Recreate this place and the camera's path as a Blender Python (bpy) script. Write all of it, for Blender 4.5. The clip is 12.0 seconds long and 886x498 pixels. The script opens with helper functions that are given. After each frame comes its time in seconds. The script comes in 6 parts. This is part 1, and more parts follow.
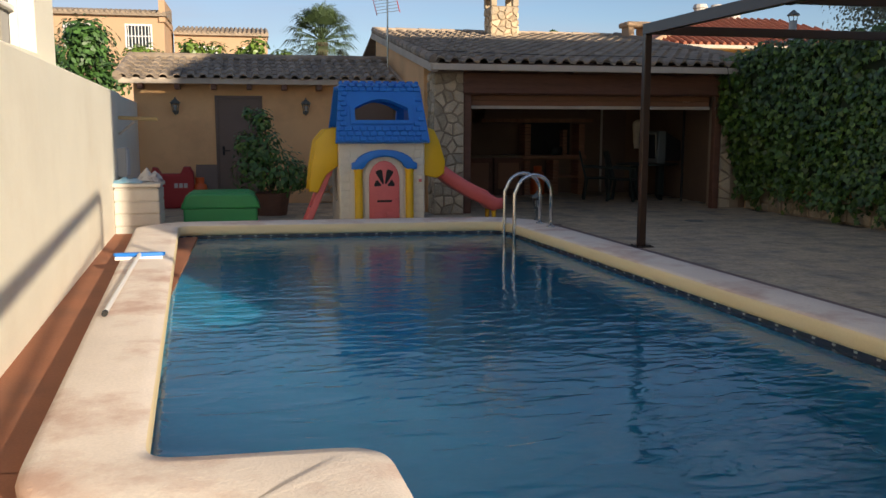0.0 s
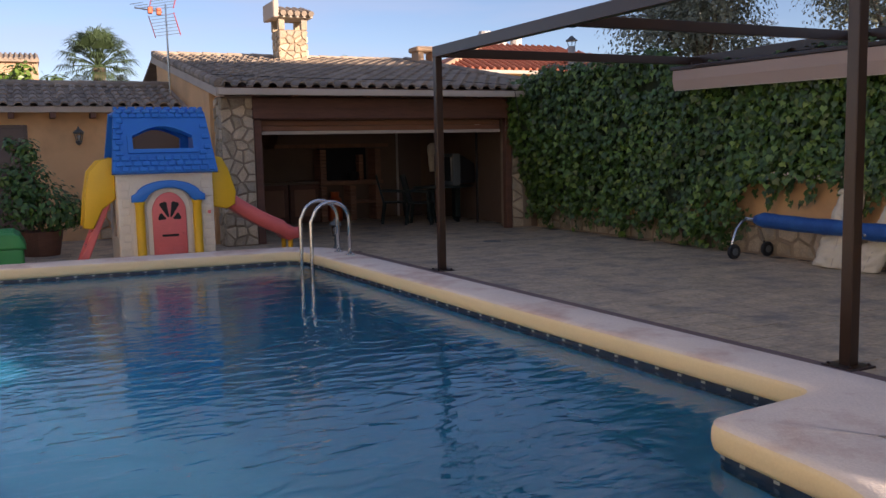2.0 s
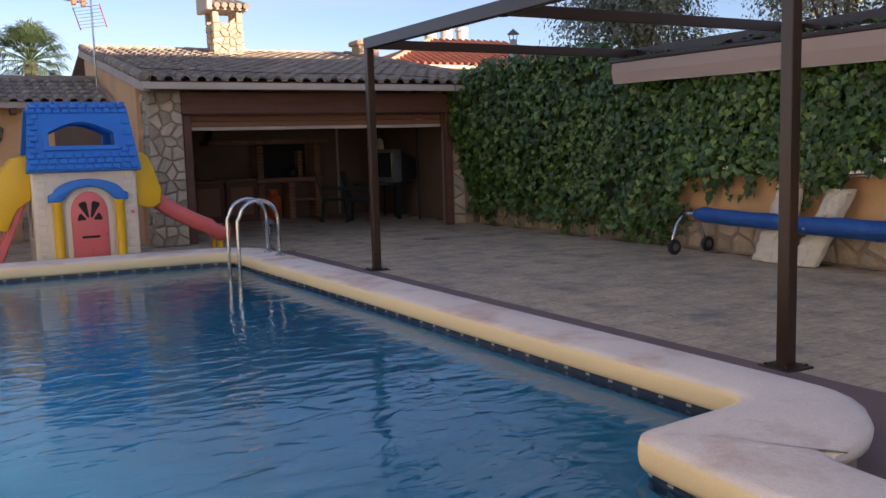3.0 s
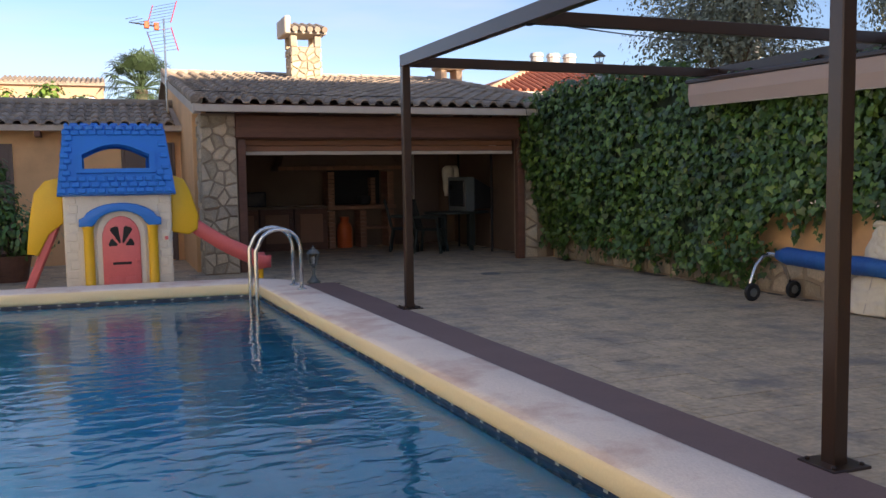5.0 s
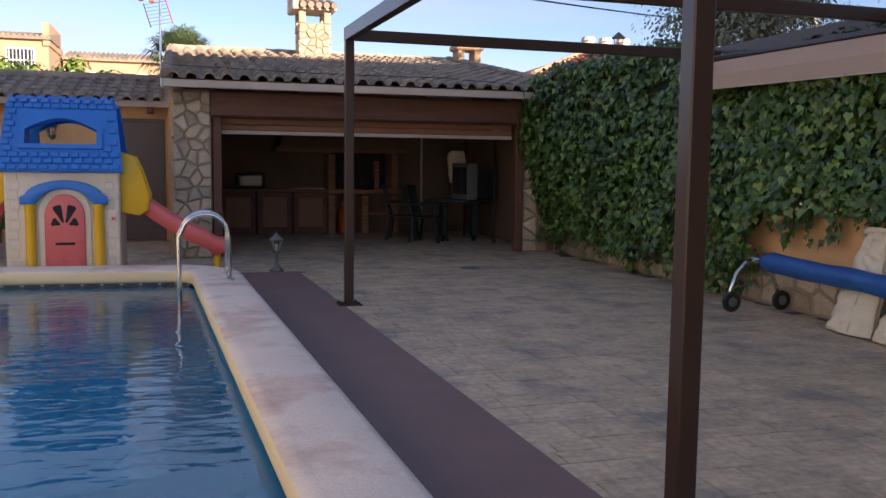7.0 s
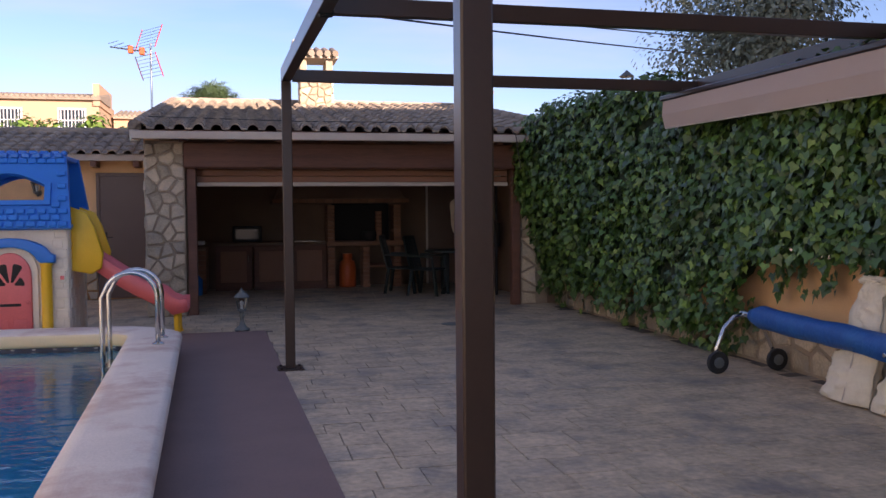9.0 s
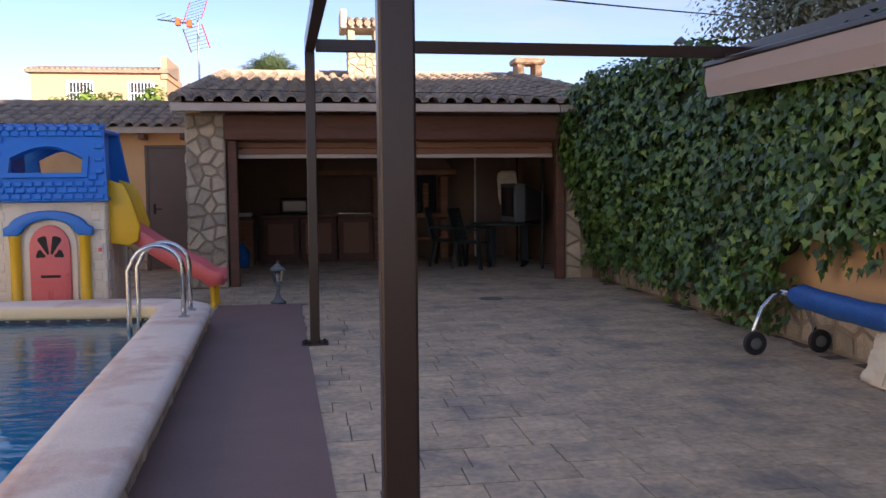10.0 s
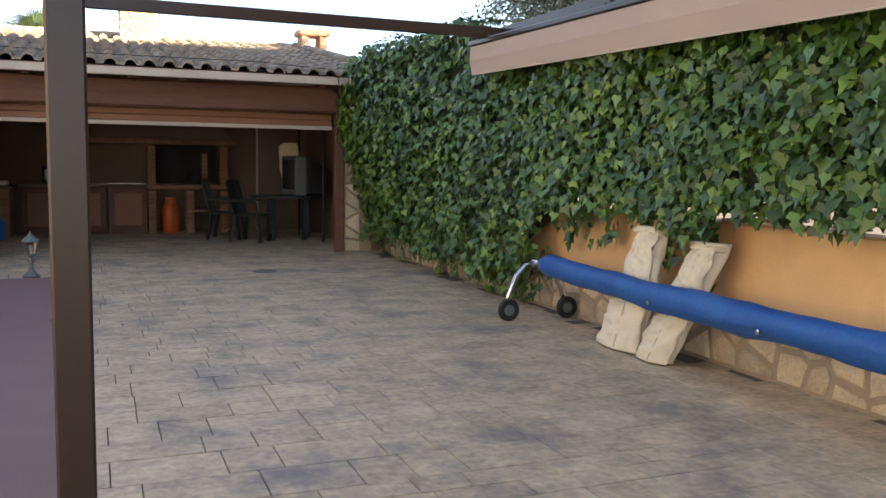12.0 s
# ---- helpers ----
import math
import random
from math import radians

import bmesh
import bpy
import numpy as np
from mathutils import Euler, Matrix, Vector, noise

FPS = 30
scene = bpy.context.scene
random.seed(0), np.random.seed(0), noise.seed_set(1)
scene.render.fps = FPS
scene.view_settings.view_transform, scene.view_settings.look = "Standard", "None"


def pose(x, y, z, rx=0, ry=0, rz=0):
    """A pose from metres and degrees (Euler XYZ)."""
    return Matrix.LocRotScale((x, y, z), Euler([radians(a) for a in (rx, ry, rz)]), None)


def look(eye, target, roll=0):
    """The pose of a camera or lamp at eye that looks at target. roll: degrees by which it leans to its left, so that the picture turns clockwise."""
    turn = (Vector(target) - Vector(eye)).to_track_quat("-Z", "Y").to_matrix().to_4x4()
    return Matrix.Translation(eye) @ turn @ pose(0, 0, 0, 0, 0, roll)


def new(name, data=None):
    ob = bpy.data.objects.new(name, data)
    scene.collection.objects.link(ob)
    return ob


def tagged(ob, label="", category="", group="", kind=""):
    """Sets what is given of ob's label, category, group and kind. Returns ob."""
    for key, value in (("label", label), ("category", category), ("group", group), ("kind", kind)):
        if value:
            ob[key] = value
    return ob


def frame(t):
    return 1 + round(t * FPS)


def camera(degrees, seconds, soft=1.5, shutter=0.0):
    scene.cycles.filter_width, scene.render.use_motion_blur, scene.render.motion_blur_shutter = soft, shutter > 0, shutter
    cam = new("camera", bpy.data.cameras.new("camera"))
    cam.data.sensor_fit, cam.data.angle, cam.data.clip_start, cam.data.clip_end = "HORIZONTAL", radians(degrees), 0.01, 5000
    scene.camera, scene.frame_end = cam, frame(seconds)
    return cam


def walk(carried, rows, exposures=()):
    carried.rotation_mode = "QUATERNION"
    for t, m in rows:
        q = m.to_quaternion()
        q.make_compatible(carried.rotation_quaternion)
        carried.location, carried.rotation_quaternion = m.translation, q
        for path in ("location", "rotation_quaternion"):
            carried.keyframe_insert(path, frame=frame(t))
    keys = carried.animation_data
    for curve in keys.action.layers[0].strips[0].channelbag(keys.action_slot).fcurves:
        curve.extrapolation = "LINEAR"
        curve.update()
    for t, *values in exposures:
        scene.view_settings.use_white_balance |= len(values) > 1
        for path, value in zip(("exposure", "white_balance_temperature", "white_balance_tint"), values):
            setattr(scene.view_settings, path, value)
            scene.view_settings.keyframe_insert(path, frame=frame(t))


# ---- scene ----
cam = camera(53.9, 12.0)
PATH = [
    (0, (0.644, 0.014, 1.373), (1.069, 1.949, 1.1), 0.0),
    (0.5, (0.694, -0.003, 1.379), (1.101, 1.935, 1.099), -0.7),
    (1, (0.713, 0.026, 1.366), (1.228, 1.938, 1.086), -0.4),
    (1.5, (0.766, 0.149, 1.35), (1.446, 2.013, 1.095), -1.0),
    (2, (0.794, 0.355, 1.368), (1.648, 2.15, 1.147), -1.3),
    (2.5, (0.91, 0.465, 1.36), (1.865, 2.207, 1.126), -1.7),
    (4.5, (1.958, 0.944, 1.347), (2.791, 2.753, 1.163), -0.1),
    (5, (2.271, 1.055, 1.321), (2.983, 2.917, 1.159), -0.9),
    (5.5, (2.594, 1.149, 1.298), (3.284, 3.021, 1.151), -1.5),
    (6, (2.932, 1.265, 1.328), (3.601, 3.146, 1.198), -1.8),
    (6.5, (3.334, 1.332, 1.332), (4.012, 3.206, 1.16), -1.0),
    (7, (3.628, 1.421, 1.333), (4.197, 3.328, 1.137), 0.7),
    (9, (4.731, 1.943, 1.326), (5.177, 3.89, 1.242), -0.5),
    (9.5, (4.958, 2.049, 1.328), (5.305, 4.016, 1.23), -0.4),
    (10, (5.098, 2.064, 1.34), (5.394, 4.036, 1.191), -0.5),
    (10.5, (5.222, 2.032, 1.31), (5.564, 3.997, 1.154), 0.2),
    (11, (5.278, 1.991, 1.309), (5.703, 3.938, 1.142), 0.4),
    (11.5, (5.317, 1.956, 1.306), (5.842, 3.876, 1.113), 0.7),
    (12, (5.339, 1.959, 1.296), (6.079, 3.805, 1.095), 0.9),
]
EXPOSURES = [(0, 0.47, 6450, 16), (0.5, 0.22, 6700, 16), (1.0, 0.37, 6500, 17), (1.5, 0.55, 6400, 28), (2.5, 0.97, 6350, 29), (4.5, 1.25, 6350, 22), (5.5, 1.15, 6300, 25), (7, 1.12, 6350, 28), (9.5, 1.18, 6150, 34), (11, 1.77, 6630, 18), (12, 2.18, 6830, 18)]
walk(cam, [(t, look(eye, target, roll)) for t, eye, target, roll in PATH], EXPOSURES)

# ---- world and light ----
SUN_EL, SUN_AZ = 15.0, 25.0          # sun stands behind the start of the walk, a little to the right
world = bpy.data.worlds.new("world")
scene.world = world
world.use_nodes = True
wn = world.node_tree.nodes
sky = wn.new("ShaderNodeTexSky")
sky.sky_type, sky.sun_disc = "NISHITA", False
sky.sun_elevation, sky.sun_rotation = radians(SUN_EL), radians(180 - SUN_AZ)
sky.air_density, sky.dust_density, sky.ozone_density = 0.85, 0.1, 2.0
wcoord, wmap, wnoise, wramp, wmix, wz = (wn.new("ShaderNodeTexCoord"), wn.new("ShaderNodeMapping"), wn.new("ShaderNodeTexNoise"),
    wn.new("ShaderNodeValToRGB"), wn.new("ShaderNodeMixRGB"), wn.new("ShaderNodeMapRange"))
wl = world.node_tree.links
wmap.inputs["Scale"].default_value = (1.2, 1.2, 7.0)
wnoise.inputs["Scale"].default_value, wnoise.inputs["Detail"].default_value = 1.6, 5.0
wramp.color_ramp.elements[0].position, wramp.color_ramp.elements[1].position = 0.44, 0.80
wl.new(wcoord.outputs["Generated"], wmap.inputs["Vector"])
wl.new(wmap.outputs["Vector"], wnoise.inputs["Vector"])
wl.new(wnoise.outputs["Fac"], wramp.inputs["Fac"])
wl.new(wramp.outputs["Color"], wmix.inputs["Fac"])
wl.new(sky.outputs["Color"], wmix.inputs["Color1"])
wmix.inputs["Color2"].default_value = (4.3, 4.6, 5.2, 1)
wl.new(wmix.outputs["Color"], wn["Background"].inputs["Color"])
wn["Background"].inputs["Strength"].default_value = 0.086
sun = new("sun", bpy.data.lights.new("sun", "SUN"))
sun.data.energy, sun.data.angle, sun.data.color = 5.0, radians(0.5), (1.0, 0.87, 0.64)
_el, _az = radians(SUN_EL), radians(SUN_AZ)
sun.matrix_world = look((math.sin(_az) * 30, -math.cos(_az) * 30, 30 * math.tan(_el)), (0, 0, 0))

# ---- materials ----
def material(name, color, rough=0.7, metal=0.0, vary=0.15, scale=6.0, bump=0.15, fine=60.0, stain=None, stain_amount=0.5, stain_scale=1.5,
             per_piece=0.0, transmission=0.0, coat=0.0, spread=(1, 1, 1), spec=0.5, placed=False):
    """Base colour with two scales of variation, optional stains of their own colour, and a fine relief."""
    m = bpy.data.materials.new(name)
    m.use_nodes = True
    n, l = m.node_tree.nodes, m.node_tree.links
    b = n["Principled BSDF"]
    b.inputs["Roughness"].default_value, b.inputs["Metallic"].default_value = rough, metal
    b.inputs["Transmission Weight"].default_value, b.inputs["Coat Weight"].default_value = transmission, coat
    b.inputs["Specular IOR Level"].default_value = spec
    co, mp = n.new("ShaderNodeTexCoord"), n.new("ShaderNodeMapping")
    mp.inputs["Scale"].default_value = spread
    if placed:                       # pattern runs on from piece to piece
        l.new(n.new("ShaderNodeNewGeometry").outputs["Position"], mp.inputs["Vector"])
    else:
        l.new(co.outputs["Object"], mp.inputs["Vector"])
    big, small = n.new("ShaderNodeTexNoise"), n.new("ShaderNodeTexNoise")
    big.inputs["Scale"].default_value, small.inputs["Scale"].default_value = scale, fine
    big.inputs["Detail"].default_value, small.inputs["Detail"].default_value = 6, 4
    for t in (big, small):
        l.new(mp.outputs["Vector"], t.inputs["Vector"])
    add = n.new("ShaderNodeMath")
    add.operation = "ADD"
    l.new(big.outputs["Fac"], add.inputs[0])
    l.new(small.outputs["Fac"], add.inputs[1])
    last = add.outputs[0]
    if per_piece:
        info, mul, add2 = n.new("ShaderNodeObjectInfo"), n.new("ShaderNodeMath"), n.new("ShaderNodeMath")
        geo, add3 = n.new("ShaderNodeNewGeometry"), n.new("ShaderNodeMath")
        l.new(info.outputs["Random"], add3.inputs[0])
        l.new(geo.outputs["Random Per Island"], add3.inputs[1])
        fr = n.new("ShaderNodeMath")
        fr.operation = "FRACT"
        l.new(add3.outputs[0], fr.inputs[0])
        mul.operation, mul.inputs[1].default_value = "MULTIPLY_ADD", per_piece
        mul.inputs[2].default_value = -per_piece / 2
        l.new(fr.outputs[0], mul.inputs[0])
        l.new(last, add2.inputs[0])
        l.new(mul.outputs[0], add2.inputs[1])
        last = add2.outputs[0]
    ramp = n.new("ShaderNodeMapRange")
    ramp.inputs["From Min"].default_value, ramp.inputs["From Max"].default_value = 0.55, 1.45
    l.new(last, ramp.inputs["Value"])
    mix = n.new("ShaderNodeMixRGB")
    mix.inputs["Color1"].default_value = (*[c * (1 - vary) for c in color], 1)
    mix.inputs["Color2"].default_value = (*[min(1, c * (1 + vary)) for c in color], 1)
    l.new(ramp.outputs["Result"], mix.inputs["Fac"])
    out = mix.outputs["Color"]
    if stain:
        sn, sr, sm = n.new("ShaderNodeTexNoise"), n.new("ShaderNodeMapRange"), n.new("ShaderNodeMixRGB")
        sn.inputs["Scale"].default_value, sn.inputs["Detail"].default_value, sn.inputs["Roughness"].default_value = stain_scale, 8, 0.65
        l.new(mp.outputs["Vector"], sn.inputs["Vector"])
        sr.inputs["From Min"].default_value, sr.inputs["From Max"].default_value, sr.inputs["To Max"].default_value = 0.5, 0.68, stain_amount
        l.new(sn.outputs["Fac"], sr.inputs["Value"])
        l.new(sr.outputs["Result"], sm.inputs["Fac"])
        l.new(out, sm.inputs["Color1"])
        sm.inputs["Color2"].default_value = (*stain, 1)
        out = sm.outputs["Color"]
    l.new(out, b.inputs["Base Color"])
    if bump:
        bp = n.new("ShaderNodeBump")
        bp.inputs["Strength"].default_value, bp.inputs["Distance"].default_value = bump, 0.01
        l.new(add.outputs[0], bp.inputs["Height"])
        l.new(bp.outputs["Normal"], b.inputs["Normal"])
    return m

M_PAVER = material("stamped_concrete", (0.52, 0.415, 0.275), 0.55, vary=0.5, scale=5, fine=22, bump=0.9, stain=(0.20, 0.185, 0.17), stain_amount=0.85, stain_scale=1.9, per_piece=0.22, placed=True)
M_GROUT = material("grey_grout", (0.15, 0.125, 0.10), 0.9)
M_STRIP = material("red_brown_concrete", (0.205, 0.135, 0.118), 0.75, vary=0.15, scale=2, fine=90, stain=(0.27, 0.18, 0.15), stain_amount=0.35, stain_scale=0.8)
M_EARTH = material("dusty_ground", (0.25, 0.2, 0.15), 0.95)
M_TERRA = material("terracotta_floor_paint", (0.34, 0.13, 0.06), 0.8, vary=0.2, scale=2, fine=70, stain=(0.2, 0.09, 0.05), stain_amount=0.5)
M_COPING = material("worn_coping_paint", (0.84, 0.73, 0.62), 0.75, vary=0.12, scale=3, fine=80, bump=0.35, stain=(0.58, 0.37, 0.28), stain_amount=0.85, stain_scale=1.7)
# cream paint, with the yellow bounce from the sunlit wall mixed into its colour
M_NOSE = material("cream_nosing_warm_bounce", (0.84, 0.68, 0.40), 0.65, vary=0.06, scale=2, fine=80, bump=0.15)
M_BASIN = material("blue_pool_liner", (0.002, 0.27, 0.455), 0.6, vary=0.12, scale=1.5, fine=30)
M_WHITEWALL = material("cream_white_render", (0.90, 0.84, 0.68), 0.85, vary=0.06, scale=1.5, fine=110, bump=0.5, stain=(0.7, 0.58, 0.40), stain_amount=0.25, stain_scale=0.7)
M_ORANGE = material("orange_render", (0.85, 0.50, 0.23), 0.85, vary=0.1, scale=1.5, fine=110, bump=0.5, stain=(0.55, 0.28, 0.14), stain_amount=0.4, stain_scale=1.2)
M_EAVE = material("cream_eave_board", (0.55, 0.46, 0.36), 0.75, vary=0.12, stain=(0.3, 0.22, 0.17), stain_amount=0.4)
M_ROOF = material("weathered_roof_tile", (0.34, 0.265, 0.19), 0.85, vary=0.35, scale=5, fine=45, bump=0.5, stain=(0.13, 0.11, 0.10), stain_amount=0.6, stain_scale=2.5, per_piece=0.5, placed=True)
M_STONE = material("ochre_field_stone", (0.54, 0.42, 0.27), 0.8, vary=0.35, scale=7, fine=50, bump=0.7, stain=(0.36, 0.34, 0.31), stain_amount=0.5, stain_scale=3, per_piece=0.8)
M_MORTAR = material("pale_mortar", (0.36, 0.27, 0.18), 0.95, bump=0.6, fine=90)
M_WOOD = material("dark_stained_timber", (0.15, 0.062, 0.034), 0.6, vary=0.4, scale=3, fine=30, bump=0.4, spread=(0.25, 4, 4))
M_METAL = material("brown_painted_metal", (0.045, 0.025, 0.016), 0.3, vary=0.12, scale=5, bump=0.03, spec=0.45)
M_FABRIC = material("beige_awning_fabric", (0.48, 0.36, 0.29), 0.85, vary=0.05, scale=2, fine=300, bump=0.15)
M_STEEL = material("polished_steel", (0.62, 0.61, 0.58), 0.18, 1.0, vary=0.04, bump=0.02)
M_SHUTTER = material("brown_shutter_slat", (0.30, 0.135, 0.07), 0.6, vary=0.12, scale=2, bump=0.1)
M_DOOR = material("grey_brown_steel_door", (0.15, 0.10, 0.075), 0.5, vary=0.12, scale=3, bump=0.05)
M_INT = material("brown_interior_render", (0.20, 0.13, 0.085), 0.9, vary=0.2, scale=2)
M_BRICK = material("fireplace_brick", (0.34, 0.17, 0.10), 0.85, vary=0.25, scale=8, per_piece=0.5)
M_BLACK = material("matt_black", (0.012, 0.011, 0.01), 0.7, vary=0.2)
M_BLUEP = material("blue_moulded_plastic", (0.018, 0.185, 0.62), 0.38, vary=0.08, scale=4, bump=0.03, stain=(0.03, 0.17, 0.5), stain_amount=0.3)
M_CREAMP = material("cream_moulded_plastic", (0.76, 0.68, 0.54), 0.5, vary=0.07, scale=4, bump=0.05, stain=(0.45, 0.38, 0.29), stain_amount=0.35, stain_scale=4)
M_YELLOWP = material("yellow_moulded_plastic", (0.82, 0.48, 0.012), 0.42, vary=0.08, scale=4, bump=0.03)
M_PINKP = material("faded_red_plastic", (0.74, 0.16, 0.15), 0.42, vary=0.09, scale=4, bump=0.03)
M_GREENP = material("green_moulded_plastic", (0.04, 0.32, 0.09), 0.42, vary=0.1, scale=4, bump=0.05)
M_REDP = material("red_plastic", (0.42, 0.02, 0.02), 0.45, vary=0.1)
M_COVER = material("blue_pool_cover", (0.014, 0.095, 0.33), 0.5, vary=0.2, scale=7, fine=40, bump=0.5, stain=(0.03, 0.16, 0.42), stain_amount=0.5, stain_scale=3)
M_RUBBER = material("black_rubber", (0.02, 0.02, 0.02), 0.65)
M_SACK = material("cream_woven_sacking", (0.80, 0.70, 0.52), 0.85, vary=0.1, scale=5, fine=120, bump=0.5, stain=(0.45, 0.34, 0.22), stain_amount=0.4, stain_scale=5)
M_LEAF = material("ivy_leaf", (0.056, 0.115, 0.018), 0.36, vary=0.45, scale=1.2, fine=12, bump=0.0, per_piece=0.9)
M_LEAF2 = material("young_ivy_leaf", (0.13, 0.21, 0.03), 0.4, vary=0.35, scale=1.2, fine=12, bump=0.0, per_piece=0.7)
M_BUSH = material("citrus_leaf", (0.06, 0.14, 0.03), 0.45, vary=0.4, scale=3, bump=0.0, per_piece=0.9)
M_PALM = material("palm_frond", (0.06, 0.095, 0.035), 0.6, vary=0.3, bump=0.0, per_piece=0.5)
M_OLIVE = material("olive_leaf", (0.23, 0.25, 0.17), 0.6, vary=0.35, bump=0.0, per_piece=0.8)
M_BARK = material("grey_brown_bark", (0.16, 0.11, 0.075), 0.9, vary=0.3, scale=8, bump=0.8)
M_FACADE = material("peach_render", (0.50, 0.33, 0.20), 0.9, vary=0.06, scale=0.8, fine=30)
M_YFACADE = material("yellow_render", (0.60, 0.37, 0.11), 0.9, vary=0.06, scale=0.8, fine=30)
M_REDROOF = material("orange_red_roof_tile", (0.38, 0.13, 0.07), 0.85, vary=0.2, scale=3)
M_WHITE = material("white_paint", (0.78, 0.76, 0.72), 0.5, vary=0.05)
M_DARKGLASS = material("dark_window_glass", (0.03, 0.035, 0.04), 0.08, vary=0.1, bump=0.0)
M_LAMPMETAL = material("grey_green_cast_lamp", (0.12, 0.135, 0.13), 0.5, vary=0.15)
M_PALEBOX = material("pale_grey_resin", (0.60, 0.55, 0.48), 0.55, vary=0.08)
M_CABLE = material("black_cable", (0.03, 0.03, 0.03), 0.6)
M_TILE = material("dark_mosaic_tile", (0.03, 0.05, 0.09), 0.25, vary=0.3, per_piece=1.0)
M_TILEW = material("pale_mosaic_tile", (0.34, 0.38, 0.38), 0.3, vary=0.2)
M_GAS = material("orange_gas_bottle_paint", (0.62, 0.11, 0.02), 0.45, vary=0.1)
M_DKGREENP = material("dark_green_resin", (0.010, 0.018, 0.013), 0.5)

def glass_like(name, color, rough, ior, bumpy=False):
    m = bpy.data.materials.new(name)
    m.use_nodes = True
    n, l = m.node_tree.nodes, m.node_tree.links
    b = n["Principled BSDF"]
    b.inputs["Base Color"].default_value = (*color, 1)
    b.inputs["Roughness"].default_value, b.inputs["IOR"].default_value, b.inputs["Transmission Weight"].default_value = rough, ior, 1.0
    if bumpy:
        co, mp, w1, w2, ad, bp = (n.new("ShaderNodeTexCoord"), n.new("ShaderNodeMapping"), n.new("ShaderNodeTexNoise"), n.new("ShaderNodeTexNoise"),
            n.new("ShaderNodeMath"), n.new("ShaderNodeBump"))
        mp.inputs["Scale"].default_value = (0.8, 1.7, 1)
        w1.inputs["Scale"].default_value, w1.inputs["Detail"].default_value, w1.inputs["Distortion"].default_value = 4.8, 2, 0.5
        w2.inputs["Scale"].default_value, w2.inputs["Detail"].default_value, w2.inputs["Distortion"].default_value = 1.1, 1, 0.4
        l.new(co.outputs["Object"], mp.inputs["Vector"])
        l.new(mp.outputs["Vector"], w1.inputs["Vector"])
        l.new(mp.outputs["Vector"], w2.inputs["Vector"])
        ad.operation, ad.inputs[1].default_value = "MULTIPLY_ADD", 1.0
        l.new(w1.outputs["Fac"], ad.inputs[0])
        l.new(w2.outputs["Fac"], ad.inputs[2])
        bp.inputs["Strength"].default_value, bp.inputs["Distance"].default_value = 0.42, 0.021
        l.new(ad.outputs[0], bp.inputs["Height"])
        l.new(bp.outputs["Normal"], b.inputs["Normal"])
    return m
M_WATER = glass_like("pool_water", (0.80, 0.95, 1.0), 0.02, 1.33, True)
M_GLASS = glass_like("clear_glass", (0.9, 0.95, 0.93), 0.05, 1.45)

# ---- building helpers ----
def part(name, bm, mat, parent=None, label="", smooth=False):
    me = bpy.data.meshes.new(name)
    bm.to_mesh(me)
    bm.free()
    me.materials.append(mat)
    if smooth:
        me.polygons.foreach_set("use_smooth", [True] * len(me.polygons))
    ob = new(name, me)
    ob.parent = parent
    if label:
        ob["label"] = label
    return ob

def thing(name, label, category, at=(0, 0, 0), turn=0.0, group="", kind=""):
    ob = new(name)
    ob.empty_display_size = 0.1
    ob.matrix_world = pose(*at, 0, 0, turn)
    return tagged(ob, label, category, group, kind)

def setting(name, bm, mat, label="", category="", smooth=False):
    return tagged(part(name, bm, mat, None, "", smooth), label, category, "", "structure")

def box(x0, x1, y0, y1, z0, z1, bevel=0.0, bm=None, m=None, seg=1):
    bm = bm or bmesh.new()
    vs = bmesh.ops.create_cube(bm, size=1)["verts"]
    for v in vs:
        v.co = Vector(((x0 + x1) / 2 + v.co.x * (x1 - x0), (y0 + y1) / 2 + v.co.y * (y1 - y0), (z0 + z1) / 2 + v.co.z * (z1 - z0)))
    if bevel:
        es = list({e for v in vs for e in v.link_edges})
        r = bmesh.ops.bevel(bm, geom=es, offset=bevel, segments=seg, affect="EDGES", profile=0.5)
        vs = list({v for f in r["faces"] for v in f.verts} | {v for v in vs if v.is_valid})
    if m is not None:
        bmesh.ops.transform(bm, matrix=m, verts=vs)
    return bm

def beam(a, b, w, h, bevel=0.004, bm=None):
    """A straight bar of section w by h from a to b."""
    a, b = Vector(a), Vector(b)
    q = (b - a).to_track_quat("Y", "Z").to_matrix().to_4x4()
    return box(-w / 2, w / 2, 0, (b - a).length, -h / 2, h / 2, bevel, bm, Matrix.Translation(a) @ q)

def lathe(profile, n=20, bm=None, m=None):
    """A turned shape; profile: (radius, z) from the bottom up."""
    bm = bm or bmesh.new()
    rings = []
    for r, z in profile:
        rings.append([bm.verts.new((r * math.cos(2 * math.pi * k / n), r * math.sin(2 * math.pi * k / n), z)) for k in range(n)])
    for lo, hi in zip(rings, rings[1:]):
        for k in range(n):
            bm.faces.new((lo[k], lo[(k + 1) % n], hi[(k + 1) % n], hi[k]))
    bm.faces.new(rings[0][::-1])
    bm.faces.new(rings[-1])
    if m is not None:
        bmesh.ops.transform(bm, matrix=m, verts=[v for r in rings for v in r])
    return bm

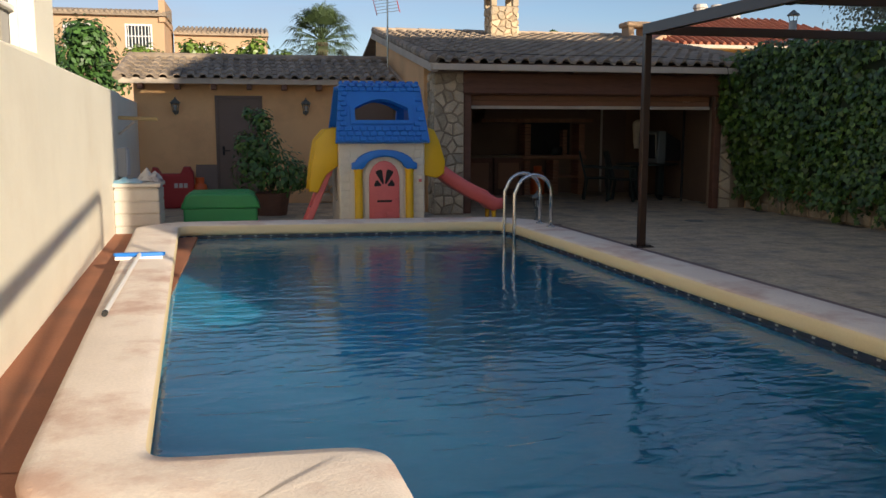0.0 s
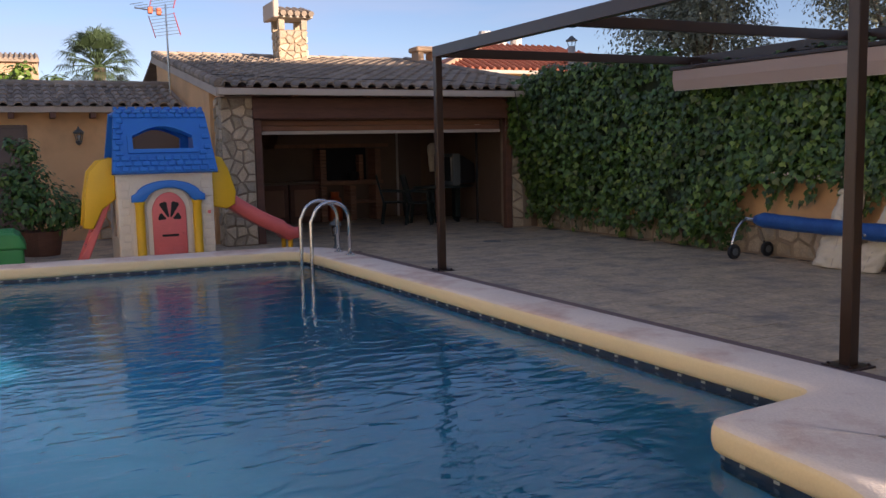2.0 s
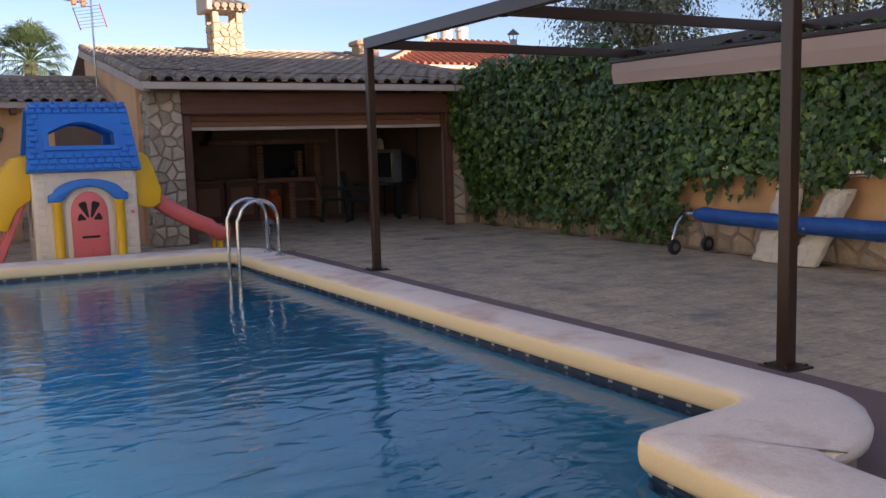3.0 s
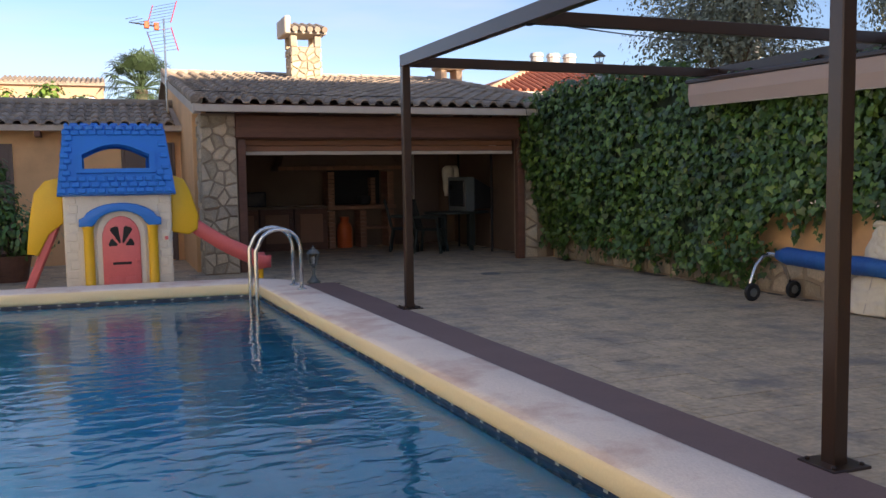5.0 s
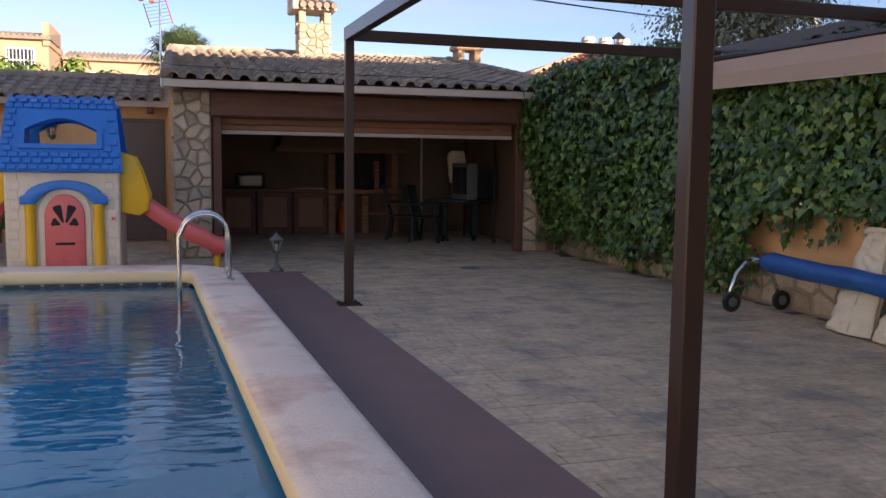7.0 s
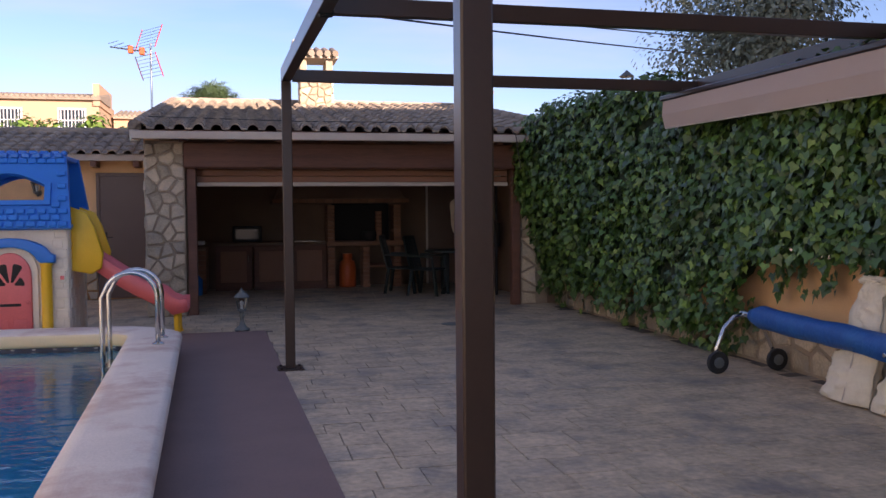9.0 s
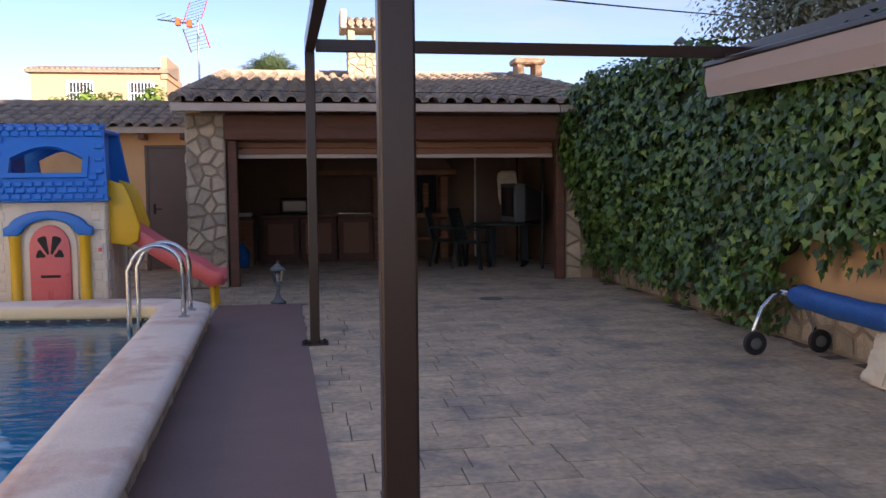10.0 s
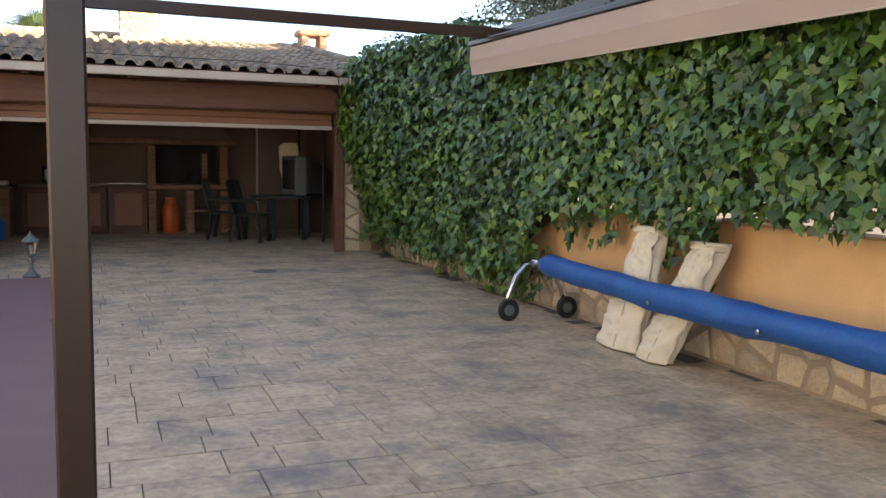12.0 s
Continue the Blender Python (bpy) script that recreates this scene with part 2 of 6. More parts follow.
def tube(points, r, n=8, bm=None, caps=True):
    """A round bar along points; r: a radius or one for each point."""
    bm = bm or bmesh.new()
    pts = [Vector(p) for p in points]
    rs = r if isinstance(r, (list, tuple)) else [r] * len(pts)
    rings, up = [], None
    for i, p in enumerate(pts):
        d = (pts[min(i + 1, len(pts) - 1)] - pts[max(i - 1, 0)]).normalized()
        if up is None:
            up = d.orthogonal().normalized()
        up = (up - d * up.dot(d)).normalized()
        side = d.cross(up)
        rings.append([bm.verts.new(p + rs[i] * (up * math.cos(2 * math.pi * k / n) + side * math.sin(2 * math.pi * k / n))) for k in range(n)])
    for lo, hi in zip(rings, rings[1:]):
        for k in range(n):
            bm.faces.new((lo[k], lo[(k + 1) % n], hi[(k + 1) % n], hi[k]))
    if caps:
        bm.faces.new(rings[0][::-1])
        bm.faces.new(rings[-1])
    return bm

def extrude(outline, depth, bm=None, m=None, bevel=0.0, seg=2):
    """A flat outline (x, z) given depth along y from 0 to depth."""
    bm = bm or bmesh.new()
    front = [bm.verts.new((x, 0, z)) for x, z in outline]
    back = [bm.verts.new((x, depth, z)) for x, z in outline]
    f0, f1 = bm.faces.new(front), bm.faces.new(back[::-1])
    n = len(front)
    for k in range(n):
        bm.faces.new((front[(k + 1) % n], front[k], back[k], back[(k + 1) % n]))
    vs = front + back
    bmesh.ops.recalc_face_normals(bm, faces=list({f for v in vs for f in v.link_faces}))
    if bevel:
        r = bmesh.ops.bevel(bm, geom=list(set(f0.edges) | set(f1.edges)), offset=bevel, segments=seg, affect="EDGES", profile=0.5)
        vs = list({v for f in r["faces"] for v in f.verts} | {v for v in vs if v.is_valid})
    if m is not None:
        bmesh.ops.transform(bm, matrix=m, verts=vs)
    return bm

def clip(poly, p, d):
    """The side of poly on which (q - p) . d < 0."""
    out = []
    for a, b in zip(poly, poly[1:] + poly[:1]):
        da, db = (a[0] - p[0]) * d[0] + (a[1] - p[1]) * d[1], (b[0] - p[0]) * d[0] + (b[1] - p[1]) * d[1]
        if da < 0:
            out.append(a)
        if da * db < 0:
            t = da / (da - db)
            out.append((a[0] + t * (b[0] - a[0]), a[1] + t * (b[1] - a[1])))
    return out

def rubble(w, h, size, rng, gap=0.022):
    """Outlines of irregular stones that fill a w by h face, joints left between them."""
    nx, nz = max(1, round(w / size)), max(1, round(h / size / 0.85))
    seeds = [((i + 0.5 + rng.uniform(-0.42, 0.42)) * w / nx, (k + 0.5 + rng.uniform(-0.42, 0.42)) * h / nz) for i in range(nx) for k in range(nz)]
    out = []
    for s in seeds:
        poly = [(0, 0), (w, 0), (w, h), (0, h)]
        poly = [(min(max(x, gap / 2), w - gap / 2), min(max(z, gap / 2), h - gap / 2)) for x, z in poly]
        for o in seeds:
            if o is s:
                continue
            d = (o[0] - s[0], o[1] - s[1])
            ln = math.hypot(*d)
            if ln > 4 * size:
                continue
            d = (d[0] / ln, d[1] / ln)
            g = gap * rng.uniform(0.35, 0.65)
            poly = clip(poly, ((s[0] + o[0]) / 2 - d[0] * g, (s[1] + o[1]) / 2 - d[1] * g), d)
            if len(poly) < 3:
                break
        if len(poly) >= 3:
            out.append(poly)
    return out

def stone_bm(poly, depth, rng):
    """One proud stone: outline set back at its rim, domed a little; face towards -y."""
    bm = bmesh.new()
    cx, cz = sum(p[0] for p in poly) / len(poly), sum(p[1] for p in poly) / len(poly)
    rings = [[bm.verts.new((cx + (x - cx) * s, y, cz + (z - cz) * s)) for x, z in poly] for s, y in ((1, 0.012), (0.97, -depth * 0.6), (0.82, -depth))]
    for lo, hi in zip(rings, rings[1:]):
        for k in range(len(poly)):
            bm.faces.new((lo[k], lo[(k + 1) % len(poly)], hi[(k + 1) % len(poly)], hi[k]))
    bm.faces.new(rings[-1])
    for v in rings[-1]:
        v.co.y += rng.uniform(-0.006, 0.006)
    return bm

def stone_face(parent, w, h, m, size, seed, depth=0.025, name="stone", gap=0.022):
    """Stones set over a face w by h whose lower corner and turn are m (face towards local -y)."""
    rng = random.Random(seed)
    for poly in rubble(w, h, size, rng, gap):
        ob = part(name, stone_bm(poly, depth * rng.uniform(0.7, 1.3), rng), M_STONE, parent)
        ob.matrix_local = m

def rounded(points, radii, n=8):
    """A closed outline with rounded corners."""
    out = []
    for i, p in enumerate(points):
        a, b = Vector(points[i - 1]), Vector(points[(i + 1) % len(points)])
        p = Vector(p)
        u, v = (a - p).normalized(), (b - p).normalized()
        half = u.angle(v) / 2
        r = radii[i]
        t = r / math.tan(half)
        c = p + (u + v).normalized() * r / math.sin(half)
        s, e = p + u * t - c, p + v * t - c
        a0 = math.atan2(s.y, s.x)
        da = (math.atan2(e.y, e.x) - a0 + math.pi) % (2 * math.pi) - math.pi
        out += [(c.x + r * math.cos(a0 + da * k / n), c.y + r * math.sin(a0 + da * k / n)) for k in range(n + 1)]
    return out

def offset(loop, d):
    """A closed counter-clockwise outline moved outwards by d."""
    out = []
    for i, p in enumerate(loop):
        a, b = Vector(loop[i - 1]), Vector(loop[(i + 1) % len(loop)])
        t = (b - a).normalized()
        out.append((p[0] + t.y * d, p[1] - t.x * d))
    return out

# ---- setting: ground, patio, pool ----
COPE = 0.24
WATER = 0.088
INNER = rounded([(0.21, 3.04), (1.05, 3.00), (1.10, 1.92), (3.24, 1.92), (3.30, 3.04), (4.07, 3.12), (3.73, 10.45), (-0.26, 10.72)],
                [0.16, 0.13, 0.5, 0.5, 0.1, 0.16, 0.28, 0.16])

def ring_between(bm, loops):
    """Bands of faces between successive closed outlines of (x, y, z)."""
    rings = [[bm.verts.new(p) for p in lp] for lp in loops]
    n = len(rings[0])
    for lo, hi in zip(rings, rings[1:]):
        for k in range(n):
            bm.faces.new((lo[k], lo[(k + 1) % n], hi[(k + 1) % n], hi[k]))
    return rings

def soften(loop, rounds):
    """Evens out an outline, so that a wide offset keeps its corners round."""
    pts = [Vector(p) for p in loop]
    dense = []
    for a, b in zip(pts, pts[1:] + pts[:1]):
        k = max(1, int((b - a).length / 0.06))
        dense += [a.lerp(b, i / k) for i in range(k)]
    for _ in range(rounds):
        dense = [(dense[i - 1] + dense[i] * 2 + dense[(i + 1) % len(dense)]) / 4 for i in range(len(dense))]
    return [(p.x, p.y) for p in dense]

POOL = soften(INNER, 3)
OUTER = rounded([(-0.13, 2.60), (0.55, 2.56), (0.62, 1.42), (3.68, 1.42), (3.70, 2.55), (4.48, 2.62), (4.14, 10.95), (-0.74, 11.22)],
                [0.3, 0.1, 0.6, 0.6, 0.1, 0.4, 0.25, 0.25])

def at_z(loop, z):
    return [(x, y, z) for x, y in loop]

# ground with the pool's hole cut out of it
bm = bmesh.new()
cx, cy = 2.0, 6.0
far = []
for x, y in POOL:
    d = Vector((x - cx, y - cy)).normalized()
    far.append((cx + d.x * 900, cy + d.y * 900))
ring_between(bm, [at_z(offset(POOL, 0.06), -0.03), at_z(far, -0.03)])
ground = setting("ground", bm, M_EARTH, "dusty ground under and beyond the garden", "ground")

bm = bmesh.new()
loops = [at_z(POOL, 0.19), at_z(POOL, -1.35)]
r = ring_between(bm, loops)
bm.faces.new(r[-1][::-1])
for f in bm.faces:
    f.normal_flip()
pool_basin = setting("pool_basin", bm, M_BASIN, "blue painted pool basin under the water", "pool")
bm = bmesh.new()
bm.faces.new([bm.verts.new(p) for p in at_z(offset(POOL, 0.004), WATER)])
pool_water = setting("water", bm, M_WATER, "rippled blue swimming pool water", "water")
pool_water.visible_shadow = False

# coping: rounded nose over the water, flat top, outer drop
def coping_profile():
    """(how far from the inner edge to the outer one, extra outward metres, height)."""
    out = [(0, 0.05, COPE - 0.125)]
    for k in range(7):
        a = math.pi * k / 6 / 1.0
        out.append((0, -0.02 - 0.03 * math.sin(a) ** 0.6 + (0.05 if k == 6 else 0), COPE - 0.061 - 0.061 * math.cos(a)))
    out += [(0.5, 0, COPE + 0.006), (1, -0.05, COPE), (1, -0.012, COPE - 0.012), (1, 0, COPE - 0.045), (1, -0.012, COPE - 0.085), (1, -0.05, COPE - 0.095)]
    return out

def nearest_on(loop, p):
    best = None
    for a, b in zip(loop, loop[1:] + loop[:1]):
        a, b = Vector(a), Vector(b)
        ab = b - a
        t = min(1, max(0, (Vector(p) - a).dot(ab) / max(ab.length_squared, 1e-9)))
        q = a + ab * t
        d = (q - Vector(p)).length
        if best is None or d < best[0]:
            best = (d, q)
    return (best[1].x, best[1].y)

bm = bmesh.new()
mates = [nearest_on(OUTER, p) for p in offset(POOL, 0.25)]
for _ in range(4):
    mates = [tuple((Vector(mates[i - 1]) + 2 * Vector(mates[i]) + Vector(mates[(i + 1) % len(mates)])) / 4) for i in range(len(mates))]
loops = []
for f, e, z in coping_profile():
    base = offset(POOL, e) if f == 0 else ([((a[0] + b[0]) / 2, (a[1] + b[1]) / 2) for a, b in zip(POOL, mates)] if f == 0.5 else offset(mates, e))
    loops.append(at_z(base, z))
ring_between(bm, loops)
bmesh.ops.recalc_face_normals(bm, faces=bm.faces[:])
n_loop = len(POOL)
nose_faces = n_loop * 6
pool_coping = setting("pool_coping", bm, M_COPING, "cream painted pool edge, worn pink on top", "pool coping", True)
pool_coping.data.materials.append(M_NOSE)
pool_coping.data.polygons.foreach_set("material_index", [1 if i < nose_faces else 0 for i in range(len(pool_coping.data.polygons))])
# low wall that carries the coping
bm = bmesh.new()
ring_between(bm, [at_z(offset(mates, -0.06), -0.02), at_z(offset(mates, -0.06), COPE - 0.08)])
pool_wall = setting("pool_wall", bm, M_MORTAR, "low stone-faced wall round the raised pool", "wall")
bm = bmesh.new()
ring_between(bm, [at_z(offset(POOL, -0.012), WATER - 0.12), at_z(offset(POOL, -0.012), 0.118), at_z(offset(POOL, 0.02), 0.118)])
tile_line = setting("tile_band", bm, M_TILE, "dark mosaic tile band at the water line", "tiles")

# red-brown strip beside the pool and terracotta gutter by the white wall
bm = bmesh.new()
vs = [bm.verts.new(p) for p in ((4.05, 12.0, 0.004), (4.30, -6, 0.004), (5.60, -6, 0.004), (4.955, 12.0, 0.004))]
bm.faces.new(vs)
bmesh.ops.extrude_face_region(bm, geom=bm.faces[:])
for v in vs:
    v.co.z = -0.028
bmesh.ops.recalc_face_normals(bm, faces=bm.faces[:])
strip = setting("pavement_strip", bm, M_STRIP, "red-brown concrete strip along the pool", "pavement")
bm = bmesh.new()
for x0, x1, y0, y1 in ((-1.0, 0.2, -6, 3.4), (-1.2, 0.0, 3.39, 11.2)):
    box(x0, x1, y0, y1, -0.028, 0.10, 0, bm)
terra = setting("terracotta_walk", bm, M_TERRA, "terracotta coloured walk between pool and white wall", "pavement")

# patio bed; its stamped stones come at the end of the file
bm = box(-3.5, 9.3, 10.98, 18.2, -0.028, -0.007)
box(4.3, 9.3, -6, 10.98, -0.028, -0.007, 0, bm)
box(-0.2, 4.3, -6, 1.6, -0.028, -0.007, 0, bm)
patio_bed = setting("patio", bm, M_GROUT, "grey stamped concrete patio", "patio")

# ---- setting: walls ----
def wall_between(name, a, b, h, thick, mat, label, z0=-0.03, side=1):
    a, b = Vector((*a, 0)), Vector((*b, 0))
    m = Matrix.Translation(a) @ (b - a).to_track_quat("X", "Z").to_matrix().to_4x4()
    y0, y1 = (0, thick) if side > 0 else (-thick, 0)
    return setting(name, box(0, (b - a).length, y0, y1, z0, h, 0.012, None, m), mat, label, "wall")

wall_west = wall_between("wall_west", (-0.06, -6), (-1.105, 13.0), 1.86, 0.2, M_WHITEWALL, "cream white rendered garden wall in sunlight")
wall_west_2 = wall_between("wall_west_inner", (-1.11, 13.0), (-1.30, 16.5), 1.84, 0.2, M_WHITEWALL, "cream white rendered garden wall")
wall_east = wall_between("wall_east", (9.12, -6), (9.12, 13.85), 0.93, 0.25, M_ORANGE, "orange rendered garden wall under ivy", -0.03, -1)
# unseen block; edge and two heights set so its shadow covers pool and patio
south_shade_block = setting("house_shade_block", box(9.9, 19, -6.5, -2.5, -0.03, 9.2, 0.02, box(7.38, 9.9, -6.5, -2.5, -0.03, 7.7, 0.02)), M_FACADE, "unseen stepped house block behind the walk, shaped to shade the pool", "house")

# back shed
bm = box(-1.35, 3.5, 16.5, 18.4, -0.02, 2.28, 0)
shed = thing("garden_shed", "orange rendered garden shed with tiled roof", "shed")
part("wall", bm, M_ORANGE, shed)
part("fascia", box(-1.55, 3.55, 16.12, 16.2, 2.16, 2.26, 0.006), M_EAVE, shed, "cream eave board")
for k in range(8):
    part("rafter_end", box(-1.25 + k * 0.62, -1.16 + k * 0.62, 16.14, 16.52, 2.07, 2.16, 0.005), M_WOOD, shed)
part("roof_deck", box(0, 5.1, 0, 2.0, -0.05, 0.0, 0, None, Matrix.Translation((-1.55, 16.15, 2.25)) @ pose(0, 0, 0, 13.5, 0, 0)), M_EAVE, shed)

def plain_door(x0, x1, y, z1):
    d = thing("door_shed", "grey-brown steel door, shut, in the orange shed", "door", kind="structure")
    part("leaf", box(x0, x1, y - 0.035, y + 0.02, 0.02, z1, 0.006), M_DOOR, d)
    fr = box(x0 - 0.05, x0, y - 0.045, y + 0.02, 0.0, z1 + 0.05, 0.004)
    box(x1, x1 + 0.05, y - 0.045, y + 0.02, 0.0, z1 + 0.05, 0.004, fr)
    box(x0, x1, y - 0.045, y + 0.02, z1, z1 + 0.05, 0.004, fr)
    part("door_frame", fr, M_DOOR, d)
    hx = x0 + 0.08
    hb = tube([(hx, y - 0.03, 0.98), (hx, y - 0.09, 0.98), (hx + 0.11, y - 0.09, 0.98)], 0.009, 8)
    box(hx - 0.02, hx + 0.02, y - 0.042, y - 0.03, 0.9, 1.06, 0.003, hb)
    part("handle", hb, M_BLACK, d, "black lever handle")
plain_door(0.09, 0.83, 16.5, 1.92)
plain_door(2.55, 3.30, 16.5, 1.94)

# covered porch with the fireplace
setting("wall_porch_back", box(3.45, 9.3, 17.95, 18.2, -0.02, 3.0), M_INT, "dark brown rear wall of the porch", "wall")
gable = bmesh.new()
extrude([(14.25, -0.02), (14.25, 2.40), (19.8, 3.35), (19.8, -0.02)], 0.2, gable, Matrix.Translation((3.65, 0, 0)) @ pose(0, 0, 0, 0, 0, 90))
setting("wall_porch_west", gable, M_ORANGE, "orange side wall of the porch", "wall")
setting("wall_porch_east", box(9.0, 9.3, 13.86, 17.95, -0.02, 2.6), M_INT, "dark side wall of the porch", "wall")
ROOF_M = Matrix.Translation((3.40, 13.33, 2.40)) @ pose(0, 0, 0, math.degrees(math.atan2(1.15, 6.7)), 0, 0)
ROOF_L = math.hypot(6.7, 1.15)
porch_roof = thing("porch_roof", "weathered brown tiled roof over the porch", "roof")
part("deck", box(0, 5.75, 0.02, ROOF_L, -0.10, -0.02, 0.0, None, ROOF_M), M_WOOD, porch_roof)
part("verge", box(-0.02, 0.10, 0.0, ROOF_L, -0.16, -0.02, 0.01, None, ROOF_M), M_EAVE, porch_roof, "cream gable board")
part("fascia", box(3.40, 9.2, 13.30, 13.36, 2.27, 2.37, 0.008), M_EAVE, porch_roof, "cream eave board")
part("back_slope", box(0, 5.75, 0, 2.5, -0.05, 0, 0, None, Matrix.Translation((3.4, 20.0, 3.53)) @ pose(0, 0, 0, -12, 0, 0)), M_ROOF, porch_roof)
porch_beam = tagged(part("porch_beam", box(3.98, 9.1, 13.72, 13.98, 1.93, 2.27, 0.02), M_WOOD), "dark stained timber beam over the porch opening", "beam")
pillar = thing("stone_pillar", "stone-clad pillar at the corner of the porch", "pillar", (3.50, 13.72, 0))
part("core", box(0.02, 0.50, 0.02, 0.50, -0.02, 2.28), M_MORTAR, pillar)
pillar_east = thing("stone_pillar", "narrow stone-clad pillar beside the ivy", "pillar", (8.60, 13.84, 0))
part("core", box(0.0, 0.4, 0.02, 0.4, -0.02, 2.0), M_MORTAR, pillar_east)
for x0 in (4.02, 8.46):
    tagged(part("door_post", box(x0, x0 + 0.12, 13.8, 13.92, -0.005, 1.93, 0.008), M_WOOD), "dark timber post at the porch opening", "post")
shutter = thing("roller_shutter", "brown roller shutter, mostly raised, with a cream bottom bar", "shutter")
SHUT = 1.70
for k in range(4):
    part("slat", box(4.14, 8.46, 13.955 + 0.06, 13.99 + 0.06, SHUT + 0.055 + k * 0.085, SHUT + 0.135 + k * 0.085, 0.008), M_SHUTTER, shutter)
part("bottom_bar", box(4.14, 8.46, 13.99, 14.07, SHUT, SHUT + 0.052, 0.008), M_EAVE, shutter, "cream bottom bar")
for k in range(9):
    tagged(part("roof_joist", beam((4.0 + k * 0.6, 13.5, 2.31), (4.0 + k * 0.6, 17.95, 3.07), 0.09, 0.12), M_WOOD), "dark timber roof joist of the porch", "joist", "roof joists of the porch")

# ---- pergola and awning ----
pergola = thing("pergola", "brown metal pergola frame beside the pool", "pergola")
PA, PB = Vector((5.105, 9.452, 0)), Vector((5.289, 4.03, 0))
TOPZ = 2.44
def pergola_post(p):
    ob = part("post", box(p.x - 0.041, p.x + 0.041, p.y - 0.041, p.y + 0.041, 0.006, TOPZ, 0.006), M_METAL, pergola)
    bp = box(p.x - 0.11, p.x + 0.11, p.y - 0.11, p.y + 0.11, -0.004, 0.012, 0.003)
    part("base_plate", bp, M_METAL, ob)
    for sx in (-0.08, 0.08):
        for sy in (-0.08, 0.08):
            part("bolt", lathe([(0.012, 0.012), (0.012, 0.022), (0.007, 0.026)], 6, None, Matrix.Translation((p.x + sx, p.y + sy, 0))), M_METAL, ob)
pergola_post(PA)
pergola_post(PB)
along = (PB - PA).normalized()
PC = PB + along * 3.5
part("long_beam", beam((PA - along * 0.05) + Vector((0, 0, TOPZ + 0.06)), PC + Vector((0, 0, TOPZ + 0.06)), 0.08, 0.12), M_METAL, pergola)
for k in (0.0, 2.55, 5.0):
    a = PA + along * k
    part("cross_beam", beam(a + Vector((0.05, 0, TOPZ + 0.05)), Vector((9.05, a.y + 0.05, TOPZ + 0.05)), 0.06, 0.10), M_METAL, pergola)
part("wall_beam", beam((8.98, 9.75, TOPZ + 0.06), (9.0, 1.0, TOPZ + 0.06), 0.08, 0.12), M_METAL, pergola)
# awning along the east wall
awning = thing("awning", "folded beige fabric awning with a hanging valance under the pergola", "awning")
bm = bmesh.new()
N = 24
rows3 = []
for k in range(N + 1):
    t = k / N
    y, zb, zt = 9.67 - t * 8.6, 2.115 - 0.16 * t, 2.37 - 0.10 * t
    w = 0.008 * math.sin(k * 2.1)
    rows3.append([bm.verts.new(p) for p in ((8.70 + w, y, zb), (8.67 + w * 0.5, y, (zb + zt) / 2), (8.68, y, zt), (8.98, y, zt + 0.03), (8.98, y, zt + 0.01), (8.70, y, zt - 0.02), (8.69 + w * 0.5, y, (zb + zt) / 2), (8.715 + w, y, zb))])
for a, b in zip(rows3, rows3[1:]):
    for i in range(8):
        bm.faces.new((a[i], b[i], b[(i + 1) % 8], a[(i + 1) % 8]))
bm.faces.new(rows3[0])
bm.faces.new(rows3[-1][::-1])
bmesh.ops.recalc_face_normals(bm, faces=bm.faces[:])
part("valance", bm, M_FABRIC, awning)
part("front_bar", beam((8.70, 9.72, 2.40), (8.70, 1.1, 2.30), 0.07, 0.05, 0.01), M_METAL, awning, "brown metal front bar")
part("hem", beam((8.705, 9.665, 2.113), (8.705, 1.1, 1.955), 0.016, 0.012, 0.004), M_EAVE, awning)
for k in range(3):
    part("arm", beam((8.74, 9.4 - k * 3.8, 2.44), (8.98, 9.4 - k * 3.8, 2.46), 0.05, 0.04), M_METAL, awning)

# out-of-view rail, added to throw the sloping shadow band on wall_west
shadow_rail = thing("wall_shadow_rail", "unseen metal rail added to cast a shadow band on the white wall", "railing")
part("rail", beam((0.4, -1.6, 0.77), (4.4, -1.6, 4.05), 0.05, 0.11, 0.01), M_METAL, shadow_rail)
part("rail", beam((0.9, -1.6, 0.72), (4.4, -1.6, 3.58), 0.04, 0.05, 0.01), M_METAL, shadow_rail)
for k in range(2):
    x = 0.4 + k * 4.0
    part("baluster", box(x - 0.025, x + 0.025, -1.625, -1.575, -0.03, 0.77 + (x - 0.4) * 0.82), M_METAL, shadow_rail)

# ---- pool ladder ----
ladder = thing("pool_ladder", "polished steel pool ladder at the pool edge", "pool ladder")
for y in (9.56, 9.96):
    pts = [(3.58, y, -0.75), (3.58, y, 0.3), (3.58, y, 0.64)]
    pts += [(3.81 - 0.21 * math.cos(math.pi * k / 12), y, 0.64 + 0.21 * math.sin(math.pi * k / 12)) for k in range(1, 12)]
    pts += [(4.02, y, 0.64), (4.02, y, 0.235)]
    rail = part("rail", tube(pts, 0.021, 12), M_STEEL, ladder, smooth=True)
    part("flange", lathe([(0.05, 0.236), (0.05, 0.252), (0.03, 0.262)], 18, None, Matrix.Translation((4.02, y, 0))), M_STEEL, rail)
for z in (-0.05, -0.30, -0.55):
    part("tread", box(3.57, 3.66, 9.57, 9.95, z, z + 0.03, 0.008), M_STEEL, ladder)

